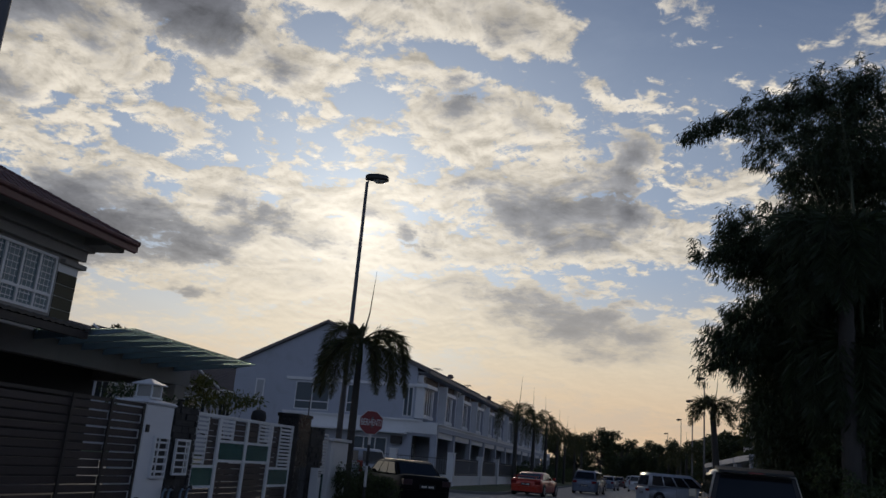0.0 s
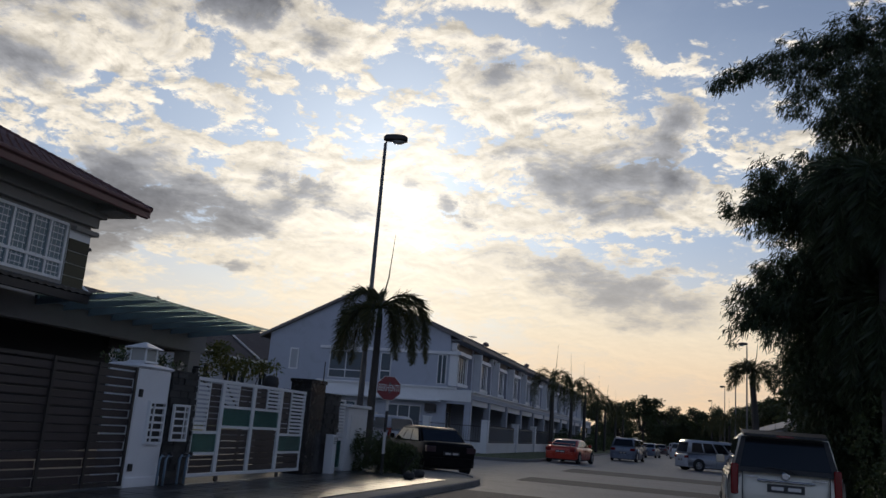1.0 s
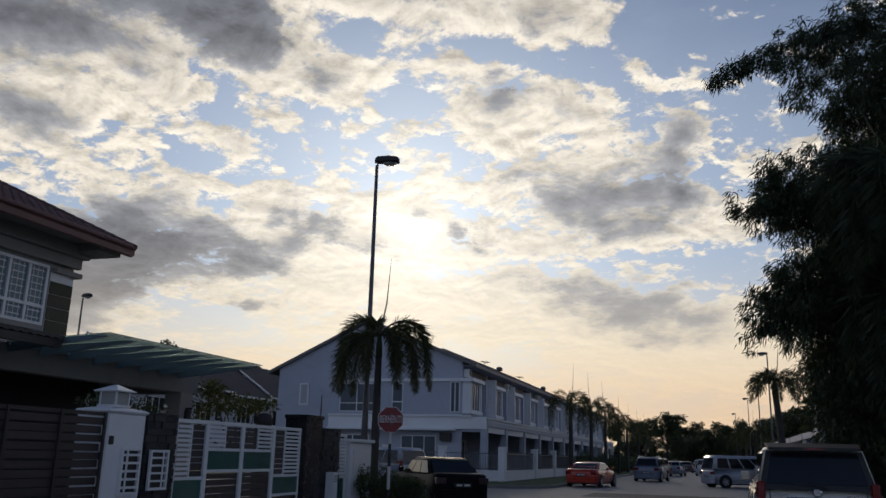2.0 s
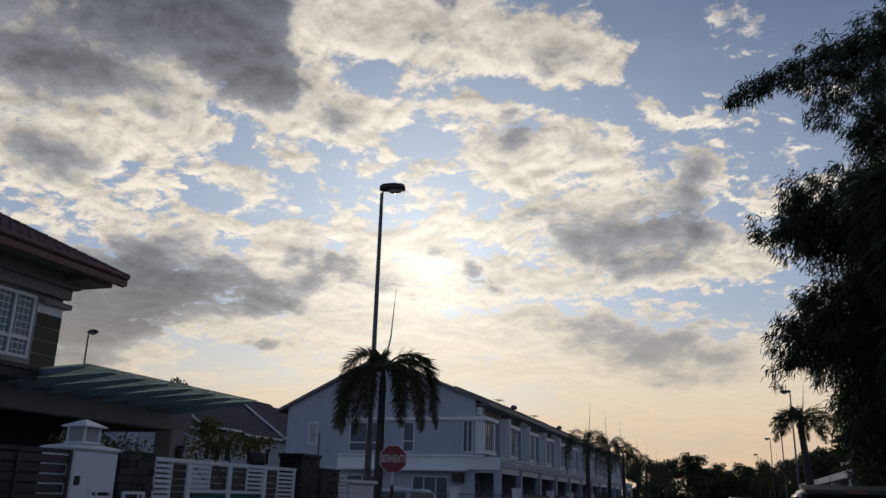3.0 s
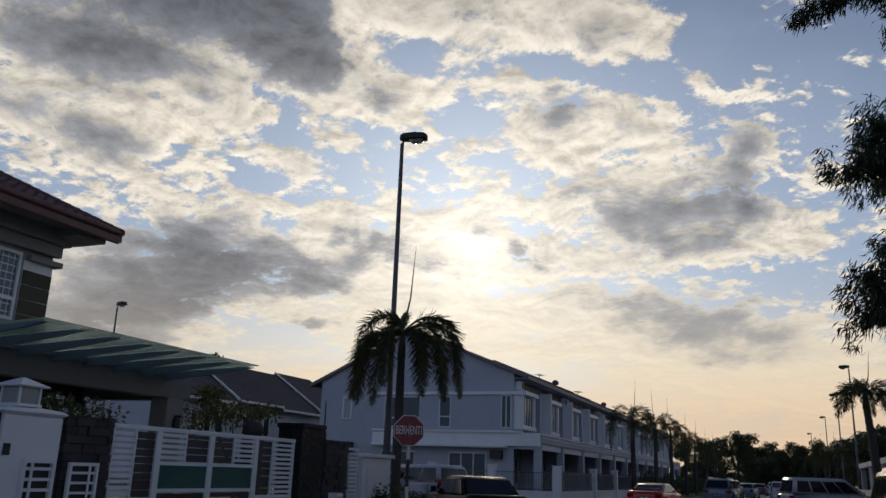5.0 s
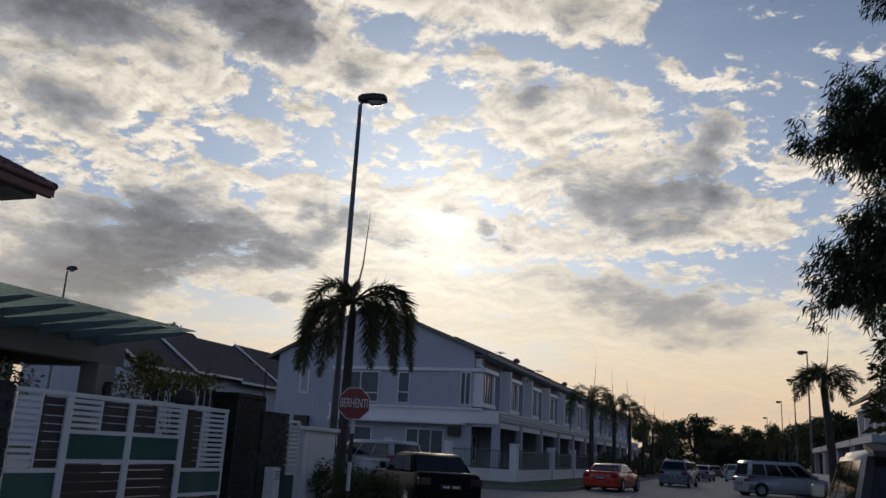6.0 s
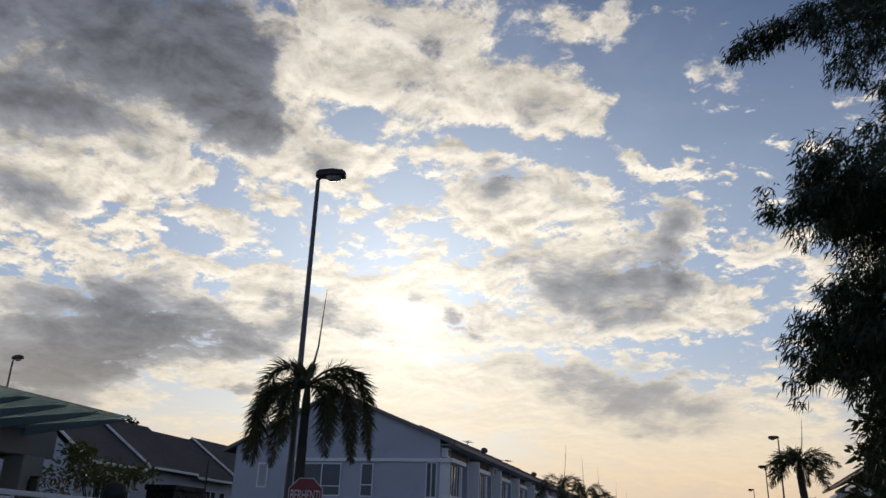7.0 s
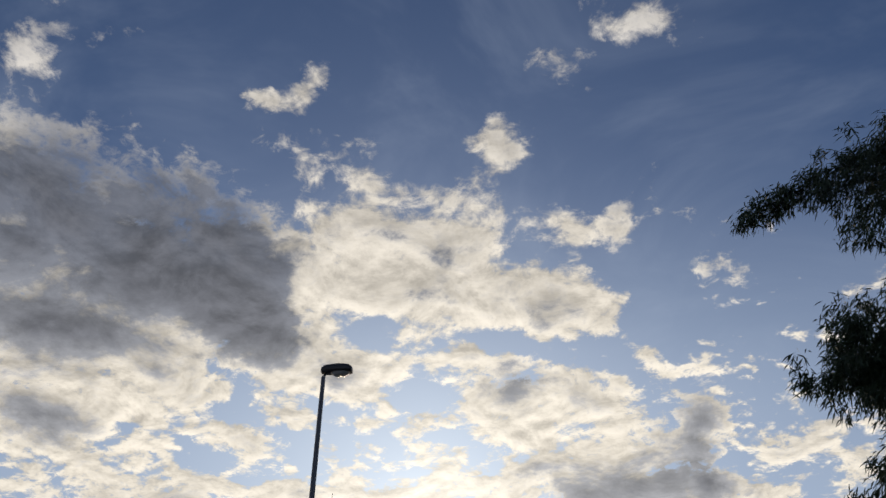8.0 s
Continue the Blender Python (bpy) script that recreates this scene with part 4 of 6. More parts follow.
# ---- street furniture ----
def street_lamp(place, turn, height=10.0, label="tall grey steel street lamp with a single head"):
    t = thing("street_lamp", (0, 0, 0), label, "street lamp", "street lamps")
    b = tube(bmesh.new(), [(0, 0, 0), (0, 0, 3), (0, 0, 3.05), (0, 0, height - 0.15), (0.10, 0, height + 0.03)], (0.10, 0.085, 0.075, 0.05, 0.045), 10)
    part("pole", b, GALV, t, smooth=True)
    part("base_plate", lathe([(0.2, 0), (0.2, 0.03), (0.12, 0.05)], (0, 0, 0), 12), GALV, t)
    part("service_door", boxes((0.082, 0.098, -0.05, 0.05, 0.6, 1.0)), GALV, t)
    bm = bmesh.new()
    rings = []
    for x, w, lo, hi in ((-0.06, 0.07, -0.04, 0.09), (0.02, 0.11, -0.05, 0.14), (0.35, 0.14, -0.05, 0.16), (0.60, 0.14, -0.05, 0.13), (0.68, 0.11, -0.04, 0.08)):
        rings.append([bm.verts.new((x, w * c, height + (lo if s < 0 else hi * s))) for c, s in ((-1, -1), (-1, 0.4), (-0.6, 1), (0.6, 1), (1, 0.4), (1, -1))])
    for r, s in zip(rings, rings[1:]):
        for k in range(6):
            bm.faces.new((r[k], r[(k + 1) % 6], s[(k + 1) % 6], s[k]))
    bm.faces.new(rings[0])
    bm.faces.new(rings[-1][::-1])
    head = part("lamp_head", bm, DARK_STEEL, t, "dark lamp housing", True)
    bowl = bmesh.new()
    rings = []
    for x, w, lo in ((0.20, 0.08, -0.06), (0.30, 0.12, -0.13), (0.50, 0.11, -0.13), (0.62, 0.06, -0.06)):
        rings.append([bowl.verts.new((x, w * c, height + lo * s - 0.03)) for c, s in ((-1, 0), (-0.7, 0.8), (0, 1), (0.7, 0.8), (1, 0))])
    for r, s in zip(rings, rings[1:]):
        for k in range(4):
            bowl.faces.new((r[k], r[k + 1], s[k + 1], s[k]))
    for r in (rings[0], rings[-1]):
        bowl.faces.new(r)
    part("lens", bowl, LENS, head, "clear lamp bowl", True)
    t.matrix_basis = pose(*place, 0, 0, turn)
    return t


lamp = street_lamp((-8.72, 24.7, 0.08), 12)
for x, y in ((5.3, 74.5), (5.6, 96), (5.8, 126), (5.2, 165)):
    copy_thing(lamp, pose(x, y, 0.08, 0, 0, 180))
copy_thing(lamp, pose(-33.9, 41.3, -0.1, 0, 0, -10))
copy_thing(lamp, pose(-6.9, 7.6, 0.08, 0, 0, 0))


def stop_sign():
    t = thing("stop_sign", (-6.7, 21.5, 0.1), "red octagonal stop sign on a banded post", "sign")
    out = Vector((0.29, -0.957, 0))
    across = Vector((0.957, 0.29, 0))
    c = Vector((-6.7, 21.5, 2.22))

    def octagon(r, off, deep):
        pts = [c + out * off + across * (r * math.cos(radians(22.5 + 45 * k))) + Vector((0, 0, r * math.sin(radians(22.5 + 45 * k)))) for k in range(8)]
        return extrude(pts, out * deep)
    part("plate", octagon(0.325, 0.045, 0.004), SIGN_WHITE, t, "white sign rim")
    part("face", octagon(0.308, 0.050, 0.003), SIGN_RED, t, "red sign face")
    curve = bpy.data.curves.new("lettering", "FONT")
    curve.body, curve.size, curve.align_x, curve.align_y, curve.extrude = "BERHENTI", 0.155, "CENTER", "CENTER", 0.001
    ob = new("lettering", curve)
    curve.materials.append(SIGN_WHITE)
    curve.space_character, curve.offset = 1.0, 0.0015
    m = Matrix((across, Vector((0, 0, 1)), out)).transposed().to_4x4()
    ob.parent = t
    ob.matrix_basis = Matrix.Translation(c + out * 0.056 - t.location) @ m @ Matrix.Diagonal((0.76, 1.55, 1, 1))
    tagged(ob, "white raised lettering")
    z = 0.1
    for k, top in enumerate((0.62, 1.14, 1.66, 2.5)):
        part("post_band", lathe([(0.038, z), (0.038, top)], (c.x, c.y, 0), 10), SIGN_WHITE if k % 2 else BLACK_PAINT, t)
        z = top
    part("clamp", boxes((c.x - 0.05, c.x + 0.06, c.y - 0.05, c.y + 0.05, 2.1, 2.16), (c.x - 0.05, c.x + 0.06, c.y - 0.05, c.y + 0.05, 2.3, 2.36)), GALV, t)


stop_sign()


# ---- fence along the front of the near house ----
FX = -7.66


def dark_gate():
    t = thing("slatted_gate", (FX, 9.5, 0.1), "dark brown slatted driveway gate, shut", "gate")
    y0, y1 = 5.6, 12.74
    posts = [y0, 7.4, 9.2, 10.95, 11.85, y1 - 0.05]
    part("gate_frame", boxes((FX - 0.03, FX + 0.03, y0, y1, 0.14, 0.20), (FX - 0.03, FX + 0.03, y0, y1, 1.85, 1.90)), DARK_STEEL, t)
    for y in posts:
        part("gate_post", boxes((FX + 0.026, FX + 0.05, y, y + 0.05, 0.14, 1.90)), DARK_STEEL, t)
    rnd = random.Random(3)
    for a, b in zip(posts, posts[1:]):
        z, k = 0.21, 0
        while z < 1.80:
            off, tip = 0.022 * (k % 2) + rnd.uniform(-0.004, 0.004), rnd.uniform(-0.006, 0.006)
            part("slat", boxes((FX - 0.02 + off, FX + 0.002 + off, a + 0.04, b + 0.01, z + tip, z + 0.100 + tip + rnd.uniform(-0.008, 0.004)), bevel=0.006), DARK_WOOD, t)
            z += 0.116
            k += 1


def gate_pillar():
    t = thing("gate_pillar", (FX - 0.3, 13.2, 0.1), "white rendered gate pillar with a square lantern", "pillar")
    x0, x1, y0, y1 = FX - 0.52, FX + 0.04, 12.78, 13.62
    part("shaft", boxes((x0, x1, y0, y1, 0.1, 1.90), bevel=0.02), PAINT, t)
    part("plinth", boxes((x0 - 0.03, x1 + 0.03, y0 - 0.03, y1 + 0.03, 0.1, 0.26), bevel=0.015), PAINT, t)
    cap = bmesh.new()
    rings = [[cap.verts.new(p) for p in ((x0 - d, y0 - d, z), (x1 + d, y0 - d, z), (x1 + d, y1 + d, z), (x0 - d, y1 + d, z))] for d, z in ((0.0, 1.90), (0.03, 1.93), (0.0, 1.96), (-0.2, 2.0))]
    for r, s in zip(rings, rings[1:]):
        for k in range(4):
            cap.faces.new((r[k], r[(k + 1) % 4], s[(k + 1) % 4], s[k]))
    cap.faces.new(rings[-1])
    part("cap", cap, PAINT, t)
    part("intercom", boxes((x1, x1 + 0.03, y0 + 0.05, y0 + 0.13, 1.46, 1.58), bevel=0.005), BLACK_PAINT, t, "black intercom box")
    part("switch_box", boxes((x1, x1 + 0.04, y0 + 0.05, y0 + 0.13, 0.35, 0.46), bevel=0.005), BLACK_PAINT, t)
    # louvred opening with a pale frame
    v = part("vent_frame", boxes((x1, x1 + 0.05, 13.10, 13.14, 0.75, 1.42), (x1, x1 + 0.05, 13.50, 13.54, 0.75, 1.42), (x1, x1 + 0.05, 13.14, 13.50, 0.75, 0.79), (x1, x1 + 0.05, 13.14, 13.50, 1.38, 1.42)), GATE_WHITE, t, "white vent frame")
    part("vent_back", boxes((x1, x1 + 0.008, 13.14, 13.50, 0.79, 1.38)), BLACK_PAINT, v)
    for k in range(5):
        part("slat", boxes((x1 + 0.01, x1 + 0.045, 13.14, 13.50, 0.84 + 0.115 * k, 0.875 + 0.115 * k)), GATE_WHITE, v)
    part("vent_bar", boxes((x1 + 0.045, x1 + 0.06, 13.20, 13.23, 0.79, 1.38)), GATE_WHITE, v)
    # lantern
    l = thing("pillar_lantern", (FX - 0.24, 13.2, 2.0), "square glass lantern with a pale pyramid roof on the pillar", "lantern")
    cx, cy = FX - 0.24, 13.2
    part("base", boxes((cx - 0.17, cx + 0.17, cy - 0.17, cy + 0.17, 1.995, 2.03), bevel=0.005), GATE_WHITE, l)
    for sx in (-1, 1):
        for sy in (-1, 1):
            part("corner_post", boxes((cx + sx * 0.14 - 0.012, cx + sx * 0.14 + 0.012, cy + sy * 0.14 - 0.012, cy + sy * 0.14 + 0.012, 2.03, 2.22)), GATE_WHITE, l)
    for sx, sy in ((1, 0), (-1, 0), (0, 1), (0, -1)):
        part("pane", boxes((cx + sx * 0.135 - (0.003 if sx else 0.125), cx + sx * 0.135 + (0.003 if sx else 0.125), cy + sy * 0.135 - (0.003 if sy else 0.125), cy + sy * 0.135 + (0.003 if sy else 0.125), 2.03, 2.22)), LENS, l)
    roof = bmesh.new()
    rings = [[roof.verts.new((cx + a * d, cy + b * d, z)) for a, b in ((-1, -1), (1, -1), (1, 1), (-1, 1))] for d, z in ((0.21, 2.22), (0.215, 2.235), (0.06, 2.31), (0.02, 2.33))]
    roof.faces.new(rings[0][::-1])
    for r, s in zip(rings, rings[1:]):
        for k in range(4):
            roof.faces.new((r[k], r[(k + 1) % 4], s[(k + 1) % 4], s[k]))
    roof.faces.new(rings[-1])
    part("roof", roof, GATE_WHITE, l)


def stone_pier(name, x0, x1, y0, y1, z1, label, seed, face=0.05):
    """A core clad with uneven split stones on the faces towards the road and the camera."""
    t = thing(name, ((x0 + x1) / 2, (y0 + y1) / 2, 0.1), label, "pillar")
    core = part("core", boxes((x0, x1, y0, y1, 0.1, z1)), MORTAR, t)
    rnd = random.Random(seed)
    for u0, u1, side in ((y0, y1, "x"), (x0, x1, "y")):
        z = 0.11
        while z < z1 - 0.03:
            h = min(rnd.uniform(0.07, 0.14), z1 - z)
            u = u0
            while u < u1 - 0.02:
                w = min(rnd.uniform(0.12, 0.34), u1 - u)
                d = rnd.uniform(0.012, face)
                b = (x1, x1 + d, u + 0.006, u + w - 0.006, z + 0.005, z + h - 0.005) if side == "x" else (u + 0.006, u + w - 0.006, y0 - d, y0, z + 0.005, z + h - 0.005)
                part("stone", boxes(b), STONE, core)
                u += w
            z += h
    return t


def white_gate():
    t = thing("white_gate", (FX, 16.7, 0.1), "white steel gate with louvres and frosted glass panels", "gate")
    y0, y1, zb, zt = 14.46, 18.79, 0.20, 1.90
    posts = [y0, 15.30, 16.45, 17.60, y1 - 0.05]
    part("gate_frame", boxes((FX - 0.025, FX + 0.025, y0, y1, zt - 0.06, zt), (FX - 0.025, FX + 0.025, y0, y1, zb, zb + 0.06), bevel=0.006), GATE_WHITE, t)
    for k, y in enumerate(posts):
        w = 0.11 if 0 < k < 4 else 0.05
        part("gate_post", boxes((FX - 0.03, FX + 0.032, y - (0.03 if 0 < k < 4 else 0), y + w - 0.03, zb + 0.06, zt - 0.06), bevel=0.006), GATE_WHITE, t)
    for y in (15.45, 17.8):
        part("wheel", lathe([(0.06, -0.015), (0.06, 0.015)], (FX, y, 0.15), 12, "x"), DARK_STEEL, t, "small gate wheel")
    rnd = random.Random(8)
    # bays: where the louvre lies and how low it reaches
    bays = [(14.51, 15.27, 0.0, 0.46, 0.98), (15.38, 16.42, 0.0, 0.48, 1.45), (16.53, 17.57, 0.5, 1.0, 1.45), (17.68, 18.74, 0.42, 1.0, 0.98)]
    for a, b, u0, u1, zl in bays:
        w = b - a
        l0, l1 = a + w * u0, a + w * u1
        part("rail", boxes((FX - 0.02, FX + 0.02, a, b, zl - 0.05, zl)), GATE_WHITE, t)
        part("louvre_stile", boxes((FX - 0.02, FX + 0.022, (l1 if u0 == 0 else l0 - 0.03), (l1 if u0 == 0 else l0 - 0.03) + 0.03, zl, zt - 0.06)), GATE_WHITE, t)
        z = zl + 0.03
        while z < zt - 0.09:
            part("louvre", boxes((FX - 0.012, FX + 0.018, l0, l1, z, z + 0.045)), GATE_WHITE, t)
            z += 0.075
        d0, d1 = (l1 + 0.03, b) if u0 == 0 else (a, l0 - 0.03)
        z = zl + 0.005
        while z < zt - 0.08:
            h = min(rnd.uniform(0.09, 0.125), zt - 0.062 - z)
            part("timber_slat", boxes((FX - 0.022, FX - 0.006, d0, d1, z, z + h - 0.012)), DARK_WOOD, t, "dark timber slat")
            z += h
        zg = zl - 0.36
        part("glass_panel", boxes((FX - 0.008, FX + 0.006, a, b, zg, zl - 0.05)), GREEN_GLASS, t, "green frosted glass panel")
        part("rail", boxes((FX - 0.02, FX + 0.02, a, b, zg - 0.05, zg)), GATE_WHITE, t)
        z = zb + 0.065
        while z < zg - 0.07:
            h = min(rnd.uniform(0.10, 0.13), zg - 0.052 - z)
            part("timber_slat", boxes((FX - 0.022, FX - 0.006, a, b, z, z + h - 0.012)), DARK_WOOD, t, "dark timber slat")
            z += h
    return t


def fence_end():
    """Low stone wall, louvred wicket and pale cabinet beyond the main gate."""
    stone_pier("stone_wall", FX - 0.35, FX - 0.02, 19.85, 20.75, 1.95, "low dark split-stone wall beside the gate", 12, 0.06)
    spike = thing("bell_post", (FX - 0.45, 20.3, 1.95), "thin dark metal post standing on the stone wall", "post")
    part("rod", tube(bmesh.new(), [(FX - 0.30, 20.3, 1.94), (FX - 0.30, 20.3, 2.70)], (0.018, 0.012), 6), DARK_STEEL, spike)
    part("socket", lathe([(0.05, 1.95), (0.05, 2.10), (0.02, 2.16)], (FX - 0.30, 20.3, 0), 8), DARK_STEEL, spike)
    post = thing("letter_post", (FX + 0.1, 20.0, 0.1), "white slotted letter box post before the stone wall", "letter box")
    part("post", boxes((FX + 0.05, FX + 0.25, 20.0, 20.22, 0.1, 1.0), bevel=0.01), GATE_WHITE, post)
    for k in range(4):
        part("slot", boxes((FX + 0.25, FX + 0.256, 20.02, 20.20, 0.80 + 0.04 * k, 0.815 + 0.04 * k)), BLACK_PAINT, post)
    w = thing("wicket_gate", (FX - 0.15, 21.1, 0.1), "narrow white louvred side gate", "gate")
    part("frame", boxes((FX - 0.2, FX - 0.15, 20.80, 20.85, 0.15, 1.85), (FX - 0.2, FX - 0.15, 21.45, 21.50, 0.15, 1.85), (FX - 0.2, FX - 0.15, 20.85, 21.45, 1.80, 1.85), (FX - 0.2, FX - 0.15, 20.85, 21.45, 0.85, 0.90)), GATE_WHITE, w)
    for k in range(11):
        part("louvre", boxes((FX - 0.19, FX - 0.15, 21.12, 21.45, 0.93 + k * 0.078, 0.975 + k * 0.078)), GATE_WHITE, w)
    for k in range(8):
        part("timber_slat", boxes((FX - 0.19, FX - 0.17, 20.85, 21.10, 0.92 + k * 0.11, 1.01 + k * 0.11)), DARK_WOOD, w)
    part("lower_panel", boxes((FX - 0.19, FX - 0.17, 20.85, 21.45, 0.2, 0.84)), GREEN_GLASS, w)
    c = thing("meter_cabinet", (FX - 0.3, 22.2, 0.1), "pale rendered meter cabinet with a flat top", "cabinet")
    part("body", boxes((FX - 0.65, FX - 0.1, 21.62, 22.95, 0.1, 1.68), bevel=0.012), PAINT, c)
    part("top", boxes((FX - 0.7, FX - 0.03, 21.55, 23.02, 1.68, 1.76), bevel=0.01), PAINT, c)
    part("door", boxes((FX - 0.1, FX - 0.085, 21.8, 22.8, 0.45, 1.5), bevel=0.004), GATE_WHITE, c)
    part("latch", boxes((FX - 0.085, FX - 0.07, 22.7, 22.74, 0.9, 1.0)), DARK_STEEL, c)


dark_gate()
gate_pillar()
pier = stone_pier("stone_pillar", FX - 0.45, FX, 13.68, 14.44, 1.95, "dark split-stone gate pillar", 5)
v = part("vent_frame", boxes((FX + 0.05, FX + 0.09, 13.76, 13.80, 0.80, 1.40), (FX + 0.05, FX + 0.09, 14.18, 14.22, 0.80, 1.40), (FX + 0.05, FX + 0.09, 13.80, 14.18, 0.80, 0.84), (FX + 0.05, FX + 0.09, 13.80, 14.18, 1.36, 1.40)), GATE_WHITE, pier, "white vent frame")
part("vent_back", boxes((FX + 0.045, FX + 0.056, 13.80, 14.18, 0.84, 1.36)), BLACK_PAINT, v)
for k in range(4):
    part("slat", boxes((FX + 0.056, FX + 0.085, 13.80, 14.18, 0.92 + 0.115 * k, 0.95 + 0.115 * k)), GATE_WHITE, v)
part("vent_bar", boxes((FX + 0.085, FX + 0.095, 14.06, 14.09, 0.84, 1.36)), GATE_WHITE, v)
tap = thing("water_pipes", (FX + 0.2, 13.75, 0.1), "blue-grey bent water pipes at the pillar's foot", "pipes")
for y in (13.45, 13.62, 14.0, 14.2):
    part("pipe", tube(bmesh.new(), [(FX + 0.16, y, 0.1), (FX + 0.16, y, 0.52), (FX + 0.16, y + 0.05, 0.58), (FX + 0.16, y + 0.14, 0.58)], (0.02, 0.02, 0.02, 0.02), 8), STEEL_BLUE, tap, smooth=True)
    part("valve", lathe([(0.035, 0), (0.04, 0.03), (0.02, 0.06)], (FX + 0.16, y + 0.1, 0.58), 8), DARK_STEEL, tap)
white_gate()
dark = thing("gate_motor_pillar", (FX - 0.2, 19.4, 0.1), "tall black tiled gate pillar", "pillar")
part("shaft", boxes((FX - 0.5, FX + 0.02, 19.02, 19.78, 0.1, 2.12), bevel=0.01), BLACK_TILE, dark)
part("cap", boxes((FX - 0.53, FX + 0.05, 19.0, 19.80, 2.12, 2.2), bevel=0.01), BLACK_TILE, dark)
part("joint", boxes((FX + 0.02, FX + 0.024, 19.03, 19.77, 0.7, 0.708), (FX + 0.02, FX + 0.024, 19.03, 19.77, 1.3, 1.308), (FX + 0.02, FX + 0.024, 19.03, 19.77, 1.8, 1.808)), MORTAR, dark)
pot = thing("post_finial", (FX - 0.9, 18.9, 0.1), "dark rounded post behind the gate", "post")
part("post", boxes((FX - 1.1, FX - 0.8, 18.75, 19.05, 0.1, 1.95), bevel=0.02), STONE, pot)
part("finial", lathe([(0.16, 1.95), (0.18, 2.05), (0.15, 2.18), (0.05, 2.22)], (FX - 0.95, 18.9, 0), 12), STONE, pot, "", True)
fence_end()


def terrace_fence():
    """Low white wall with piers and bar railings before the terrace."""
    corner = (-10.5, 48.6)
    runs = [(-26, 48.6, -17.4, 48.6), (-17.4, 48.6, -14.0, 48.6), (-14.0, 48.6, *corner), (*corner, -10.5, 57.5), (-10.5, 57.5, -10.5, 64.5), (-10.5, 64.5, -10.5, 74), (-10.5, 74, -10.5, 84), (-10.5, 84, -10.5, 98)]
    for x0, y0, x1, y1 in runs:
        t = thing("garden_fence", (x0, y0, 0.1), "low white garden wall with grey bar railing and square piers", "fence", "fences of the terrace")
        along_x = y0 == y1
        def b(u0, u1, w, z0, z1):
            return (u0, u1, y0 - w, y0 + w, z0, z1) if along_x else (x0 - w, x0 + w, u0, u1, z0, z1)
        a, e = (x0, x1) if along_x else (y0, y1)
        part("low_wall", boxes(b(a + 0.22, e - 0.22, 0.08, 0.1, 0.62)), PAINT, t)
        part("coping", boxes(b(a + 0.22, e - 0.22, 0.11, 0.62, 0.68)), TRIM, t)
        for u in (e,) if (x0, y0) != (-26, 48.6) else (a, e):
            part("pier", boxes(b(u - 0.2, u + 0.2, 0.2, 0.1, 1.9), bevel=0.015), PAINT, t)
            part("pier_cap", boxes(b(u - 0.24, u + 0.24, 0.24, 1.9, 1.96), bevel=0.01), TRIM, t)
        part("top_rail", boxes(b(a + 0.2, e - 0.2, 0.02, 1.56, 1.60), b(a + 0.2, e - 0.2, 0.02, 0.74, 0.78)), GALV, t)
        n = int((e - a - 0.5) / 0.14)
        for k in range(n):
            u = a + 0.3 + k * 0.14
            part("bar", boxes(b(u - 0.009, u + 0.009, 0.009, 0.68, 1.68)), GALV, t)


terrace_fence()


# ---- plants ----
def frond(name, parent, root, az, rise, bend, length, mat, seed, leaf=0.42, pairs=46, plume=True, slim=1.0):
    """An arching palm frond: a tapered rib and many narrow leaflets set round it."""
    rnd = np.random.RandomState(seed)
    n = 14
    pts = [np.array(root, float)]
    for k in range(n):
        s = length / n
        f = min(1.0, (k + 0.5) / n / 0.66)
        ang = radians(max(-84.0, rise - bend * f * f * (3 - 2 * f)))
        pts.append(pts[-1] + s * np.array([math.cos(ang) * math.sin(az), math.cos(ang) * math.cos(az), math.sin(ang)]))
    pts = np.array(pts)
    rib = part(name, tube(bmesh.new(), [tuple(p) for p in pts], [0.028 * (1 - 0.85 * k / n) + 0.003 for k in range(n + 1)], 5), mat, parent)
    m = pairs * (4 if plume else 2)
    u = np.clip(np.repeat(np.linspace(0.14, 0.995, pairs), m // pairs) + rnd.uniform(-0.01, 0.01, m), 0.1, 0.999) * n
    i = np.minimum(u.astype(int), n - 1)
    f = (u - i)[:, None]
    base = pts[i] * (1 - f) + pts[i + 1] * f
    d = pts[i + 1] - pts[i]
    d /= np.linalg.norm(d, axis=1, keepdims=True)
    side = np.array([math.cos(az), -math.sin(az), 0.0])
    up = np.cross(side, d)
    up /= np.linalg.norm(up, axis=1, keepdims=True)
    sgn = np.where(np.arange(m) % 2 == 0, 1.0, -1.0)[:, None]
    lift = rnd.uniform(-0.9, 0.9, (m, 1)) if plume else rnd.uniform(-0.1, 0.25, (m, 1))
    way = side * sgn * rnd.uniform(0.3, 1.0, (m, 1)) + up * lift + d * rnd.uniform(0.5, 0.9, (m, 1)) + np.array([0, 0, -0.12])
    t = u / n
    size = leaf * np.clip(np.sin(np.pi * (0.12 + 0.80 * t)), 0.25, 1) * rnd.uniform(0.8, 1.15, m)
    np.random.seed(seed)
    leaf_mesh("foliage", base, way, size, 0.026 * slim * leaf / 0.42, mat, rib, 0.12)
    return rib


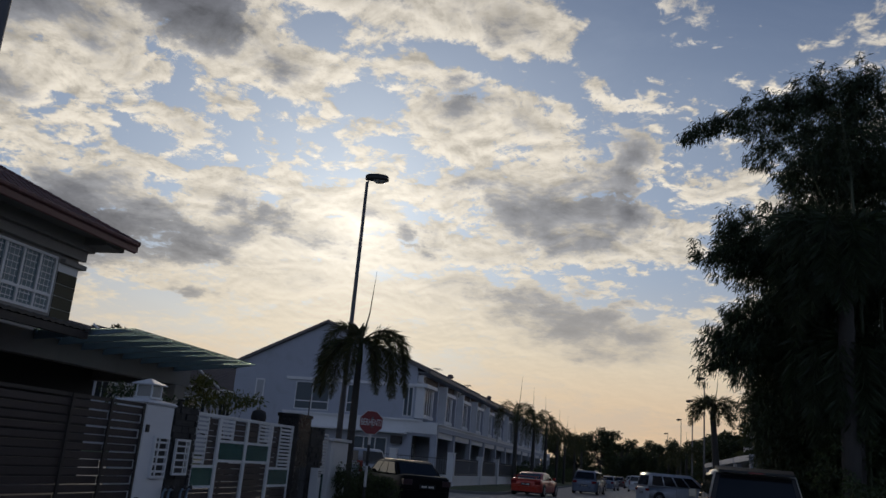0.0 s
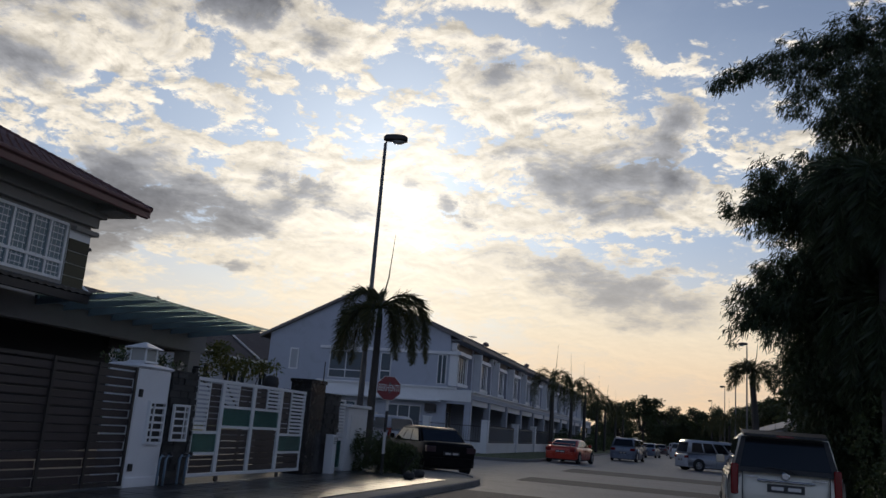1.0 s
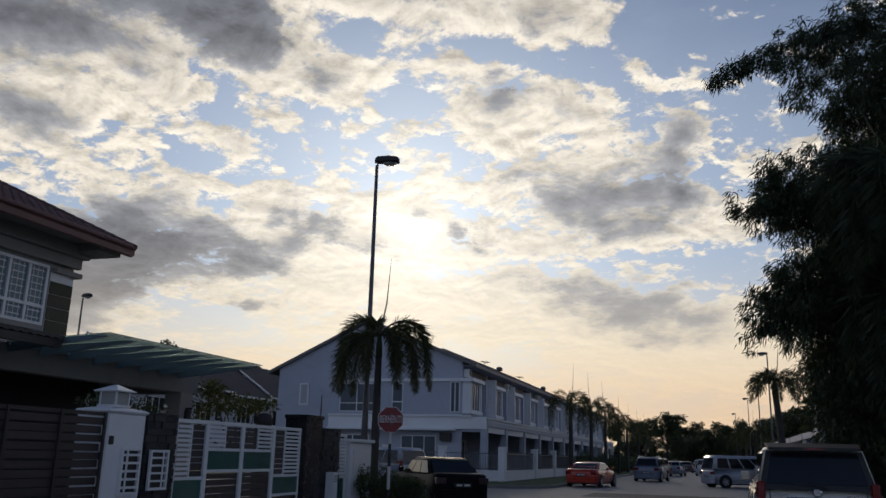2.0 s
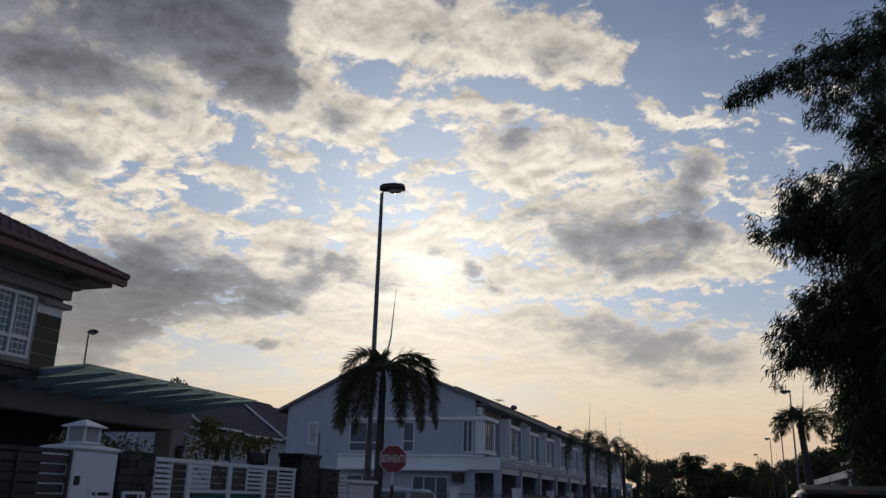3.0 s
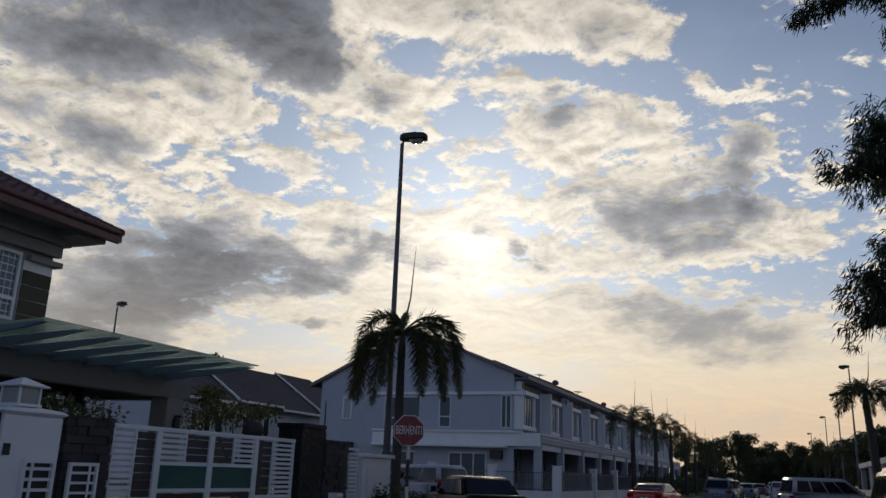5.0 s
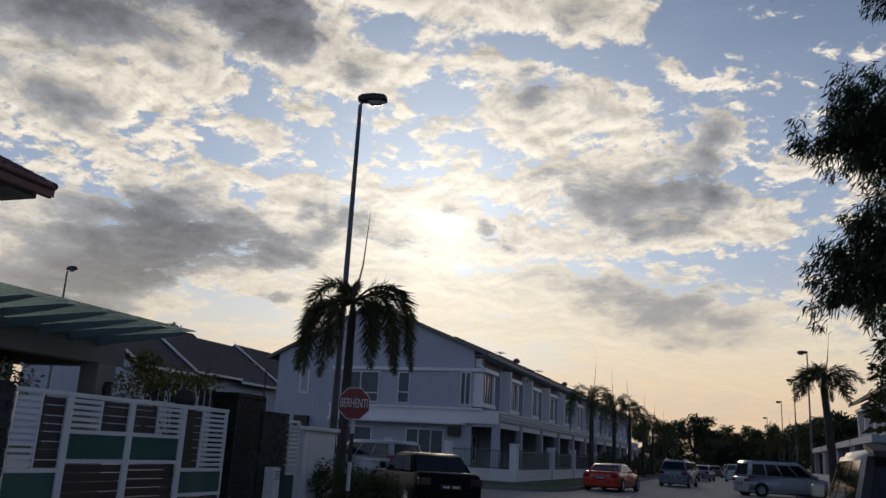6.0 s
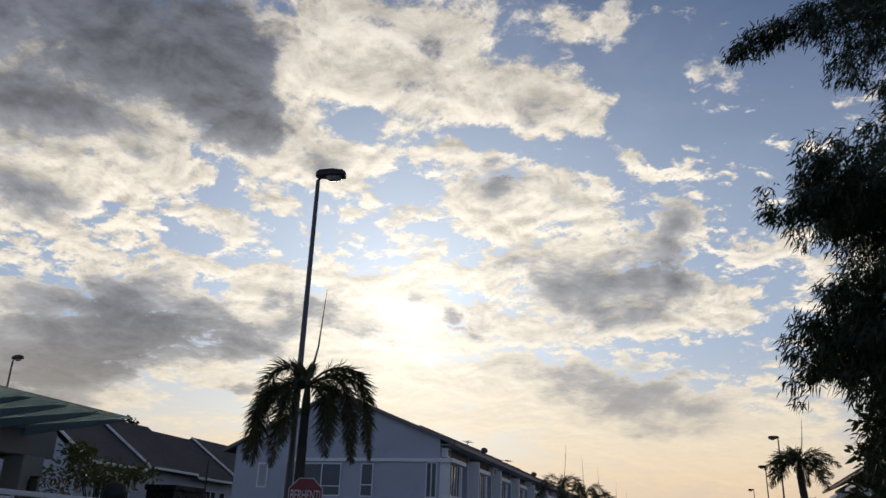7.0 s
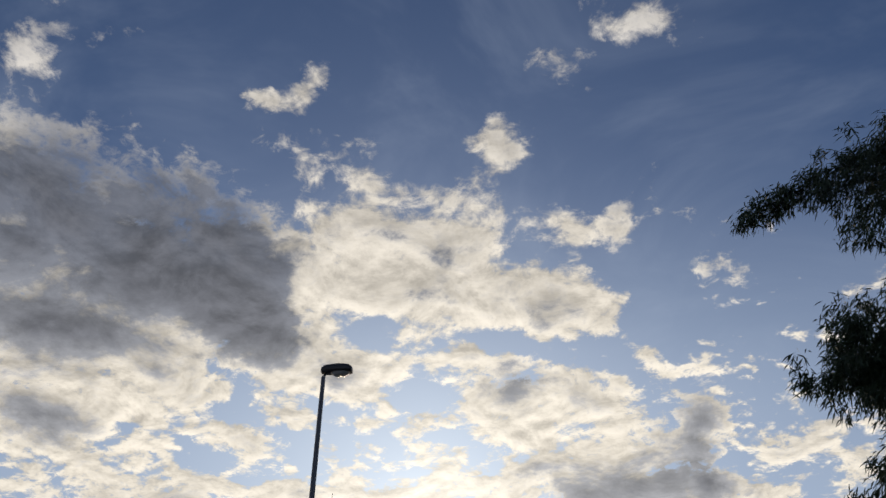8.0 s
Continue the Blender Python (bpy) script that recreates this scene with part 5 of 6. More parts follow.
def palm(place, trunk_top, fronds, spear=0.0, name_label="foxtail palm with arching feathery fronds and a grey trunk", lean=(0, 0), scale_leaf=0.42, seed=0, trunk_r=0.13, pairs=46, slim=1.0, leaves=None):
    x, y, z = place
    t = thing("palm", (x, y, z), name_label, "palm", "palms along the road")
    top = (x + lean[0], y + lean[1], trunk_top)
    bm = bmesh.new()
    n = 28
    pts, rad = [], []
    for k in range(n + 1):
        f = k / n
        pts.append((x + lean[0] * f * f, y + lean[1] * f * f, z + (trunk_top - z) * f))
        rad.append(trunk_r * (1.15 - 0.25 * f + 0.12 * math.sin(f * 3.1)) * (1.04 if k % 2 else 0.98))
    part("trunk", tube(bm, pts, rad, 10), BARK, t, smooth=True)
    part("crownshaft", tube(bmesh.new(), [top, (top[0], top[1], trunk_top + 0.35), (top[0], top[1], trunk_top + 0.75)], (trunk_r * 1.05, trunk_r * 0.9, trunk_r * 0.4), 10), SHAFT, t, "smooth green crownshaft", True)
    root = (top[0], top[1], trunk_top + 0.62)
    for k, (az, rise, bend, length) in enumerate(fronds):
        frond("frond", t, root, radians(az), rise, bend, length, leaves or PALM_LEAF, seed * 50 + k, scale_leaf, pairs, slim=slim)
    if spear:
        part("spear_leaf", tube(bmesh.new(), [root, (root[0] + 0.17, root[1], root[2] * 0.6 + spear * 0.4), (root[0] + 0.26, root[1], spear)], (0.03, 0.02, 0.004), 5), PALM_LEAF, t, "unopened spear leaf")
    return t


NEAR_FRONDS = [(-86, 66, 142, 2.45), (-95, 14, 94, 2.4), (-104, -8, 74, 2.2), (-140, 2, 82, 2.3), (-64, -4, 78, 2.2), (-40, 80, 90, 1.2), (88, 46, 128, 3.0),
               (76, 36, 118, 2.8), (106, 24, 106, 2.6), (124, -8, 74, 2.0), (178, 12, 96, 2.0), (12, 32, 112, 1.8), (52, 4, 86, 2.2)]
palm((-8.0, 23.75, 0.1), 3.98, NEAR_FRONDS, 6.75, seed=1, pairs=105, scale_leaf=0.40, trunk_r=0.095, slim=0.7)
AVENUE_FRONDS = [(k * 40 + 12 * (k % 3), 72 - 26 * (k % 3), 146 - 22 * (k % 3), 3.3) for k in range(9)]
row = palm((-8.6, 60.8, 0.1), 4.6, AVENUE_FRONDS, 7.9, "foxtail palm standing on the verge, fronds hanging", seed=2, pairs=44, scale_leaf=0.5, slim=0.8)
copy_thing(row, pose(-8.5, 70.5, 0.1, 0, 0, 150) @ Matrix.Diagonal((1, 1, 1.04, 1)))
copy_thing(row, pose(-8.5, 80.0, 0.1, 0, 0, 215) @ Matrix.Diagonal((1, 1, 1.06, 1)))
copy_thing(row, pose(-8.4, 90.5, 0.1, 0, 0, 300))
copy_thing(row, pose(-8.5, 101, 0.1, 0, 0, 20))
copy_thing(row, pose(-8.3, 114, 0.1, 0, 0, 120))
copy_thing(row, pose(-8.3, 128, 0.1, 0, 0, 200))
STAR_FRONDS = [(k * 33 + 9 * (k % 2), 58 - 28 * (k % 3), 96 - 16 * (k % 3), 1.75 - 0.1 * (k % 3)) for k in range(11)]
palm((3.55, 42.0, 0.1), 4.35, STAR_FRONDS, 6.6, "small palm with stiff spreading fronds on the verge", seed=3, pairs=44, scale_leaf=0.42, trunk_r=0.14, lean=(-0.18, 0))
copy_thing(row, pose(4.6, 88, 0.1, 0, 0, 260) @ Matrix.Diagonal((0.9, 0.9, 0.8, 1)))
copy_thing(row, pose(4.4, 104, 0.1, 0, 0, 160) @ Matrix.Diagonal((0.9, 0.9, 0.85, 1)))
copy_thing(row, pose(4.0, 122, 0.1, 0, 0, 60) @ Matrix.Diagonal((0.9, 0.9, 0.85, 1)))


def ball_points(n, centre, radii, rnd, shell=0.55):
    v = rnd.normal(size=(n, 3))
    v /= np.linalg.norm(v, axis=1, keepdims=True)
    r = rnd.uniform(shell ** 3, 1, (n, 1)) ** (1 / 3)
    return np.array(centre) + v * r * np.array(radii), v


def bush(place, lobes, label, mat=HEDGE_LEAF, leaf=0.07, seed=0, count=2600):
    t = thing("bush", place, label, "bush", "bushes at the corner")
    rnd = np.random.RandomState(seed)
    stems = bmesh.new()
    for k in range(7):
        a = k * 0.9
        tube(stems, [place, (place[0] + 0.15 * math.cos(a), place[1] + 0.15 * math.sin(a), place[2] + 0.3), (place[0] + 0.35 * math.cos(a), place[1] + 0.35 * math.sin(a), place[2] + 0.55)], (0.02, 0.015, 0.006), 5)
    part("woody_base", stems, BARK, t)
    pts, ways = [], []
    for c, r in lobes:
        clumps, _ = ball_points(60, c, r, rnd, 0.6)
        for q in clumps:
            p, v = ball_points(count // 60, q, (0.13, 0.13, 0.11), rnd, 0.1)
            pts.append(p)
            ways.append(v + np.array([0, 0, 0.5]))
    p, w = np.concatenate(pts), np.concatenate(ways)
    keep = p[:, 2] > place[2] + 0.02
    np.random.seed(seed)
    leaf_mesh("foliage", p[keep], w[keep], rnd.uniform(0.7, 1.2, keep.sum()) * leaf, leaf * 0.45, mat, t)
    return t


bush((-8.0, 22.3, 0.1), [((-8.0, 22.3, 0.62), (0.62, 0.6, 0.6)), ((-7.3, 22.2, 0.56), (0.6, 0.5, 0.56))], "dense dark green hedge bush beside the sign", seed=4)
bush((-6.5, 22.6, 0.1), [((-7.0, 22.6, 0.46), (0.5, 0.5, 0.46)), ((-6.6, 22.9, 0.42), (0.4, 0.4, 0.42))], "low rounded dark green bush by the kerb", seed=5)
bush((-7.0, 23.2, 0.1), [((-7.0, 23.2, 0.5), (0.7, 0.5, 0.5))], "dense dark green hedge bush at the palm's foot", seed=6)
for k, (x, y) in enumerate(((-5.75, 20.8), (-5.85, 21.9))):
    s = thing("stone_block", (x, y, 0.1), "dark rough stone lying on the pavement", "stone", "stones on the pavement")
    bm = bmesh.new()
    bmesh.ops.create_icosphere(bm, subdivisions=2, radius=0.13)
    rs = random.Random(k)
    for q in bm.verts:
        q.co = Vector((q.co.x * 1.1, q.co.y, q.co.z * 0.8)) * rs.uniform(0.9, 1.1) + Vector((x, y, 0.2))
    part("rock", bm, STONE, s)


def shrub_tree(place, lobes, label, mat, leaf, seed, count, blossom=0, stem=0.05, category="shrub"):
    t = thing("garden_shrub", place, label, category)
    rnd = np.random.RandomState(seed)
    wood = bmesh.new()
    tube(wood, [place, (place[0] + 0.05, place[1], place[2] + 0.9), (place[0], place[1] + 0.05, place[2] + 1.5)], (stem, stem * 0.8, stem * 0.6), 7)
    for c, r in lobes:
        tube(wood, [(place[0], place[1], place[2] + 1.2), tuple((np.array(place) + np.array(c)) / 2 + np.array([0, 0, 0.4])), c], (stem * 0.6, stem * 0.4, stem * 0.15), 6)
    part("branchwork", wood, BARK, t)
    pts, ways = [], []
    for c, r in lobes:
        clumps, _ = ball_points(26, c, r, rnd, 0.3)
        for q in clumps:
            p, v = ball_points(count // 26, q, (0.16, 0.16, 0.12), rnd, 0.1)
            pts.append(p)
            ways.append(v + np.array([0, 0, 0.3]))
    p, w = np.concatenate(pts), np.concatenate(ways)
    np.random.seed(seed)
    leaf_mesh("foliage", p, w, rnd.uniform(0.7, 1.2, len(p)) * leaf, leaf * 0.4, mat, t)
    if blossom:
        sel = rnd.choice(len(p), blossom)
        leaf_mesh("blossom", p[sel], w[sel] + rnd.normal(size=(blossom, 3)) * 0.5, 0.09, 0.08, FLOWER, t)
    return t


shrub_tree((-10.6, 21.2, 0.1), [((-12.2, 21.4, 2.35), (0.6, 0.4, 0.28)), ((-11.5, 21.5, 2.62), (0.5, 0.4, 0.3)), ((-10.9, 21.4, 2.45), (0.6, 0.5, 0.24)), ((-10.2, 21.3, 2.55), (0.6, 0.4, 0.13)), ((-11.7, 21.5, 2.95), (0.25, 0.25, 0.14))], "small garden tree with yellow-green leaves behind the gate", SHRUB_LEAF, 0.13, 11, 300, 40, category="tree")
shrub_tree((-9.6, 15.6, 0.1), [((-9.6, 15.2, 2.15), (0.4, 0.6, 0.22)), ((-9.6, 16.0, 2.1), (0.4, 0.5, 0.2))], "flowering garden shrub showing over the gate", HEDGE_LEAF, 0.1, 12, 420, 130)


def bamboo():
    """The tall dark bamboo thicket beside the parked people carrier."""
    t = thing("bamboo_tree", (5.6, 21.5, 0.1), "tall dark green bamboo thicket with drooping leafy branches", "tree")
    rnd = np.random.RandomState(21)
    for k in range(26):
        a, r = rnd.uniform(0, 6.3), rnd.uniform(0.1, 1.3)
        x, y = 5.6 + r * math.cos(a), 21.6 + r * math.sin(a)
        h = rnd.uniform(7, 10.8)
        out = rnd.uniform(0.2, 1.4)
        part("culm", tube(bmesh.new(), [(x, y, 0.05), (x + 0.1 * math.cos(a), y + 0.1 * math.sin(a), h * 0.5), (x + out * math.cos(a) * 0.7, y + out * math.sin(a) * 0.7, h * 0.85), (x + out * 1.6 * math.cos(a), y + out * 1.6 * math.sin(a), h)], (0.05, 0.045, 0.03, 0.01), 6), SHAFT, t)
    # branches: start, end, sag, leaf density, spread
    limbs = [((5.2, 21.6, 10.7), (0.95, 21.6, 10.0), 0.65, 800, 0.22), ((5.2, 21.6, 10.2), (2.6, 21.5, 9.3), 0.35, 560, 0.3), ((5.0, 21.4, 9.8), (2.4, 21.3, 10.2), 0.3, 520, 0.28), ((5.4, 21.5, 10.6), (3.2, 21.5, 10.7), 0.35, 700, 0.36),
             ((5.4, 21.5, 10.4), (4.1, 21.5, 11.5), 0.15, 600, 0.4), ((5.8, 21.5, 10.6), (5.2, 21.4, 11.5), 0.1, 700, 0.45), ((6.2, 21.8, 10.4), (7.4, 21.5, 11.2), 0.2, 700, 0.6), ((5.2, 21.5, 9.2), (3.3, 21.4, 8.9), 0.3, 500, 0.36),
             ((5.0, 21.4, 7.4), (1.9, 21.3, 7.5), 0.5, 700, 0.34), ((5.0, 21.4, 7.2), (1.35, 21.4, 6.7), 0.6, 800, 0.30), ((4.8, 21.3, 6.6), (2.0, 21.2, 6.3), 0.35, 600, 0.34), ((4.6, 21.4, 5.6), (1.55, 21.5, 4.7), 0.4, 700, 0.32),
             ((4.6, 21.4, 5.0), (1.4, 21.5, 4.1), 0.5, 600, 0.30), ((4.6, 21.4, 5.2), (2.0, 21.3, 3.9), 0.4, 600, 0.34), ((4.6, 21.4, 5.6), (2.1, 21.2, 5.2), 0.4, 600, 0.36)]
    pts, ways = [], []
    for a, b, sag, n, spread in limbs:
        a, b = np.array(a), np.array(b)
        line = []
        for k in range(9):
            f = k / 8
            line.append(a + (b - a) * f + np.array([0, 0, sag * math.sin(math.pi * f ** 0.8)]))
        part("branch", tube(bmesh.new(), [tuple(q) for q in line], [0.03 * (1 - 0.85 * k / 8) for k in range(9)], 5), SHAFT, t)
        line = np.array(line)
        for k in range(n // 9):
            u = rnd.uniform(0.0, 1.0) ** 0.75 * 7.99
            i = int(u)
            q = line[i] + (line[i + 1] - line[i]) * (u - i) + rnd.normal(size=3) * np.array([1, 1.3, 0.75]) * spread * (1.05 - 0.06 * u)
            d = (b - a) / np.linalg.norm(b - a)
            m = 38
            p = q + rnd.normal(size=(m, 3)) * 0.075
            w = rnd.normal(size=(m, 3)) * 0.55 + d * 0.5 + np.array([0, 0, -0.75])
            pts.append(p)
            ways.append(w)
    # the thick middle of the crown
    lobes = [((4.3, 22.6, 6.4), (1.7, 1.0, 1.9), 900), ((4.2, 22.6, 3.2), (1.7, 1.0, 2.3), 1000), ((6.8, 23.0, 5.0), (2.6, 0.9, 5.0), 1200), ((4.9, 22.6, 9.0), (1.5, 1.0, 1.3), 500), ((5.8, 22.0, 9.8), (1.6, 1.6, 1.2), 420), ((5.9, 22.0, 8.2), (1.9, 1.6, 1.4), 620), ((5.6, 22.0, 6.2), (2.4, 1.6, 1.6), 620), ((5.2, 22.0, 4.4), (2.3, 1.5, 1.4), 620), ((5.4, 22.0, 2.6), (2.1, 1.4, 1.5), 520), ((7.6, 22.2, 6.0), (2.2, 1.8, 5.0), 900), ((5.0, 22.4, 1.2), (1.9, 1.2, 1.0), 300), ((4.0, 21.6, 6.6), (1.2, 0.9, 0.8), 220), ((3.6, 21.6, 4.9), (1.1, 0.9, 0.7), 320), ((3.4, 22.2, 3.3), (0.9, 1.2, 1.1), 420), ((3.9, 23.0, 1.6), (0.9, 1.6, 1.3), 420), ((4.6, 21.0, 9.3), (1.0, 0.8, 0.9), 160), ((2.6, 21.6, 4.6), (0.9, 0.6, 0.5), 200), ((2.5, 21.5, 7.0), (0.8, 0.6, 0.45), 180)]
    for c, r, n in lobes:
        q, v = ball_points(n, c, r, rnd, 0.2)
        for qq, vv in zip(q, v):
            m = 22
            pts.append(qq + rnd.normal(size=(m, 3)) * 0.12)
            ways.append(rnd.normal(size=(m, 3)) * 0.7 + vv * 0.4 + np.array([0, 0, -0.6]))
    p, w = np.concatenate(pts), np.concatenate(ways)
    np.random.seed(5)
    leaf_mesh("foliage", p, w, rnd.uniform(0.11, 0.22, len(p)), 0.026, BAMBOO_AND_SHADED_LEAF, t, 0.15)
    return t


bamboo()
# the palms standing in the thicket, their shade put into a darker leaf colour
THICKET_FRONDS = [(-95, 60, 140, 3.0), (-70, 35, 140, 2.9), (-120, 45, 150, 2.8), (-85, 15, 115, 2.7), (-105, -5, 90, 2.6), (-150, 40, 140, 2.7), (180, 25, 120, 2.6), (-60, 60, 160, 2.6), (150, 45, 140, 2.5), (90, 40, 140, 2.6), (60, 55, 150, 2.6), (0, 45, 150, 2.5), (-130, 0, 95, 2.5), (-165, 5, 100, 2.6), (-75, -20, 80, 2.8)]
palm((4.3, 19.8, 0.1), 6.3, THICKET_FRONDS, 0.0, "large palm with dense hanging fronds inside the bamboo", seed=7, scale_leaf=0.62, trunk_r=0.16, pairs=76, slim=0.85, leaves=BAMBOO_AND_SHADED_LEAF)
palm((4.6, 20.6, 0.1), 4.0, [(az, r - 15, b, l) for az, r, b, l in THICKET_FRONDS], 0.0, "palm with dense hanging fronds coloured dark for shade", seed=8, scale_leaf=0.6, trunk_r=0.14, pairs=76, leaves=BAMBOO_AND_SHADED_LEAF)
bush((4.2, 18.6, 0.1), [((4.3, 18.6, 0.9), (0.7, 0.8, 0.9)), ((5.2, 18.9, 1.2), (0.9, 0.9, 1.2)), ((4.4, 20.2, 1.6), (0.8, 0.8, 1.5))], "tall dark shrub under the thicket", seed=9, leaf=0.1)
bush((4.0, 31.0, 0.1), [((4.2, 31, 0.8), (0.8, 1.2, 0.8)), ((4.8, 33, 1.1), (1.0, 1.3, 1.1)), ((4.4, 36, 0.7), (0.7, 1.3, 0.7))], "dark shrubs along the verge", seed=10, leaf=0.12)


def broad_tree(place, height, spread, seed, label):
    t = thing("tree", place, label, "tree", "trees at the road's end")
    rnd = np.random.RandomState(seed)
    x, y, z = place
    wood = bmesh.new()
    fork = z + height * 0.35
    tube(wood, [place, (x + 0.1, y, fork * 0.6), (x, y, fork), (x + 0.2, y, z + height * 0.7)], (0.28, 0.22, 0.18, 0.06), 8)
    pts, ways = [], []
    for k in range(22):
        a, r = rnd.uniform(0, 6.3), spread * rnd.uniform(0.35, 0.9)
        c = np.array([x + r * math.cos(a), y + r * math.sin(a), z + height * rnd.uniform(0.16, 0.93) - 0.08 * r])
        tube(wood, [(x, y, fork), tuple((np.array([x, y, fork]) + c) / 2 + np.array([0, 0, 0.3])), tuple(c)], (0.10, 0.07, 0.02), 5)
        q, _ = ball_points(24, c, (spread * 0.32, spread * 0.32, spread * 0.22), rnd, 0.3)
        for qq in q:
            p, v = ball_points(22, qq, (0.4, 0.4, 0.3), rnd, 0.1)
            pts.append(p)
            ways.append(v + np.array([0, 0, 0.3]))
    part("trunk", wood, BARK, t, "trunk and limbs")
    p, w = np.concatenate(pts), np.concatenate(ways)
    np.random.seed(seed)
    leaf_mesh("crown", p, w, rnd.uniform(0.2, 0.42, len(p)), 0.17, FAR_LEAF, t)
    return t


k = 0
for x, y, h, s in ((-6.5, 150, 9.6, 3.6), (-3.0, 158, 9.2, 3.4), (0.5, 165, 7.4, 3.2), (3.6, 152, 8.0, 3.0), (6.5, 160, 9.0, 3.5), (-11, 155, 8.0, 3.5), (10, 150, 9, 3.6), (-1.0, 185, 7.0, 4.0), (-15, 165, 9, 4), (15, 165, 10, 4), (-5, 200, 8, 5), (5, 200, 8, 5), (9.5, 120, 8, 3.2), (13, 135, 9, 3.4), (-2.0, 225, 9, 5), (3.0, 230, 8.5, 5), (-8.0, 215, 9, 5), (8.6, 84, 6.5, 2.4), (6.0, 29, 6.0, 2.4), (7.4, 35, 6.6, 2.8), (10.5, 27, 8.0, 3.2), (-51.4, 74.4, 12.3, 2.6)):
    broad_tree((x, y, 0.0), h, s, 30 + k, "broad dark tree at the far end of the road")
    k += 1

for y in (71, 83, 94, 106, 119, 133):
    bush((-9.6, y, 0.1), [((-9.6, y, 0.8), (0.7, 2.2, 0.8)), ((-9.5, y + 3.2, 1.0), (0.7, 1.8, 1.0)), ((-9.6, y + 6.0, 0.7), (0.6, 1.6, 0.7))], "dark garden hedge behind the verge", seed=60 + y, leaf=0.16, count=1500)


# ---- vehicles ----
TYRE = material("tyre_rubber", (0.02, 0.02, 0.02), 0.85, vary=0.2)
RIM = material("alloy_rim", (0.45, 0.45, 0.46), 0.35, 0.7, vary=0.15)
CAR_GLASS = glass_material("dark_car_glass", (0.012, 0.014, 0.017), 0.05)
TAIL_RED = material("tail_light_red", (0.17, 0.008, 0.008), 0.15, vary=0.1)
LAMP_CLEAR = material("clear_lamp", (0.55, 0.55, 0.55), 0.15, 0.2, vary=0.1)
CHROME = material("chrome", (0.6, 0.6, 0.62), 0.12, 1.0, vary=0.05)
PLASTIC = material("black_plastic", (0.02, 0.02, 0.021), 0.6, vary=0.2)


def car_paint(name, colour, rough=0.3, coat=0.5, shine=0.5):
    return material(name, colour, rough, 0.1, vary=0.06, grain=3, coat=coat, shine=shine, stain=0.08, stain_colour=(0.12, 0.11, 0.10))


def loft(sections, close=True):
    """Rings of equal length joined into a skin, with capped ends."""
    bm = bmesh.new()
    rings = [[bm.verts.new(p) for p in ring] for ring in sections]
    n = len(rings[0])
    for r, s in zip(rings, rings[1:]):
        for k in range(n if close else n - 1):
            bm.faces.new((r[k], r[(k + 1) % n], s[(k + 1) % n], s[k]))
    bm.faces.new(rings[0][::-1])
    bm.faces.new(rings[-1])
    return bm


def soften(bm, size):
    """Rounds the edges that turn sharply."""
    bmesh.ops.recalc_face_normals(bm, faces=bm.faces)
    sharp = [e for e in bm.edges if len(e.link_faces) == 2 and e.calc_face_angle(0.0) > 0.35]
    bmesh.ops.bevel(bm, geom=sharp, offset=size, segments=2, affect="EDGES", clamp_overlap=True)
    return bm


def patch(a, b, c, d, u0, u1, v0, v1, off, thick=0.006):
    """A thin plate on the face a, b (low), c, d (high), cut to u, v and laid off it."""
    a, b, c, d = (Vector(p) for p in (a, b, c, d))
    def q(u, v):
        return (a * (1 - u) + b * u) * (1 - v) + (d * (1 - u) + c * u) * v
    n = (b - a).cross(d - a).normalized()
    return extrude([q(u0, v0) + n * off, q(u1, v0) + n * off, q(u1, v1) + n * off, q(u0, v1) + n * off], n * thick)


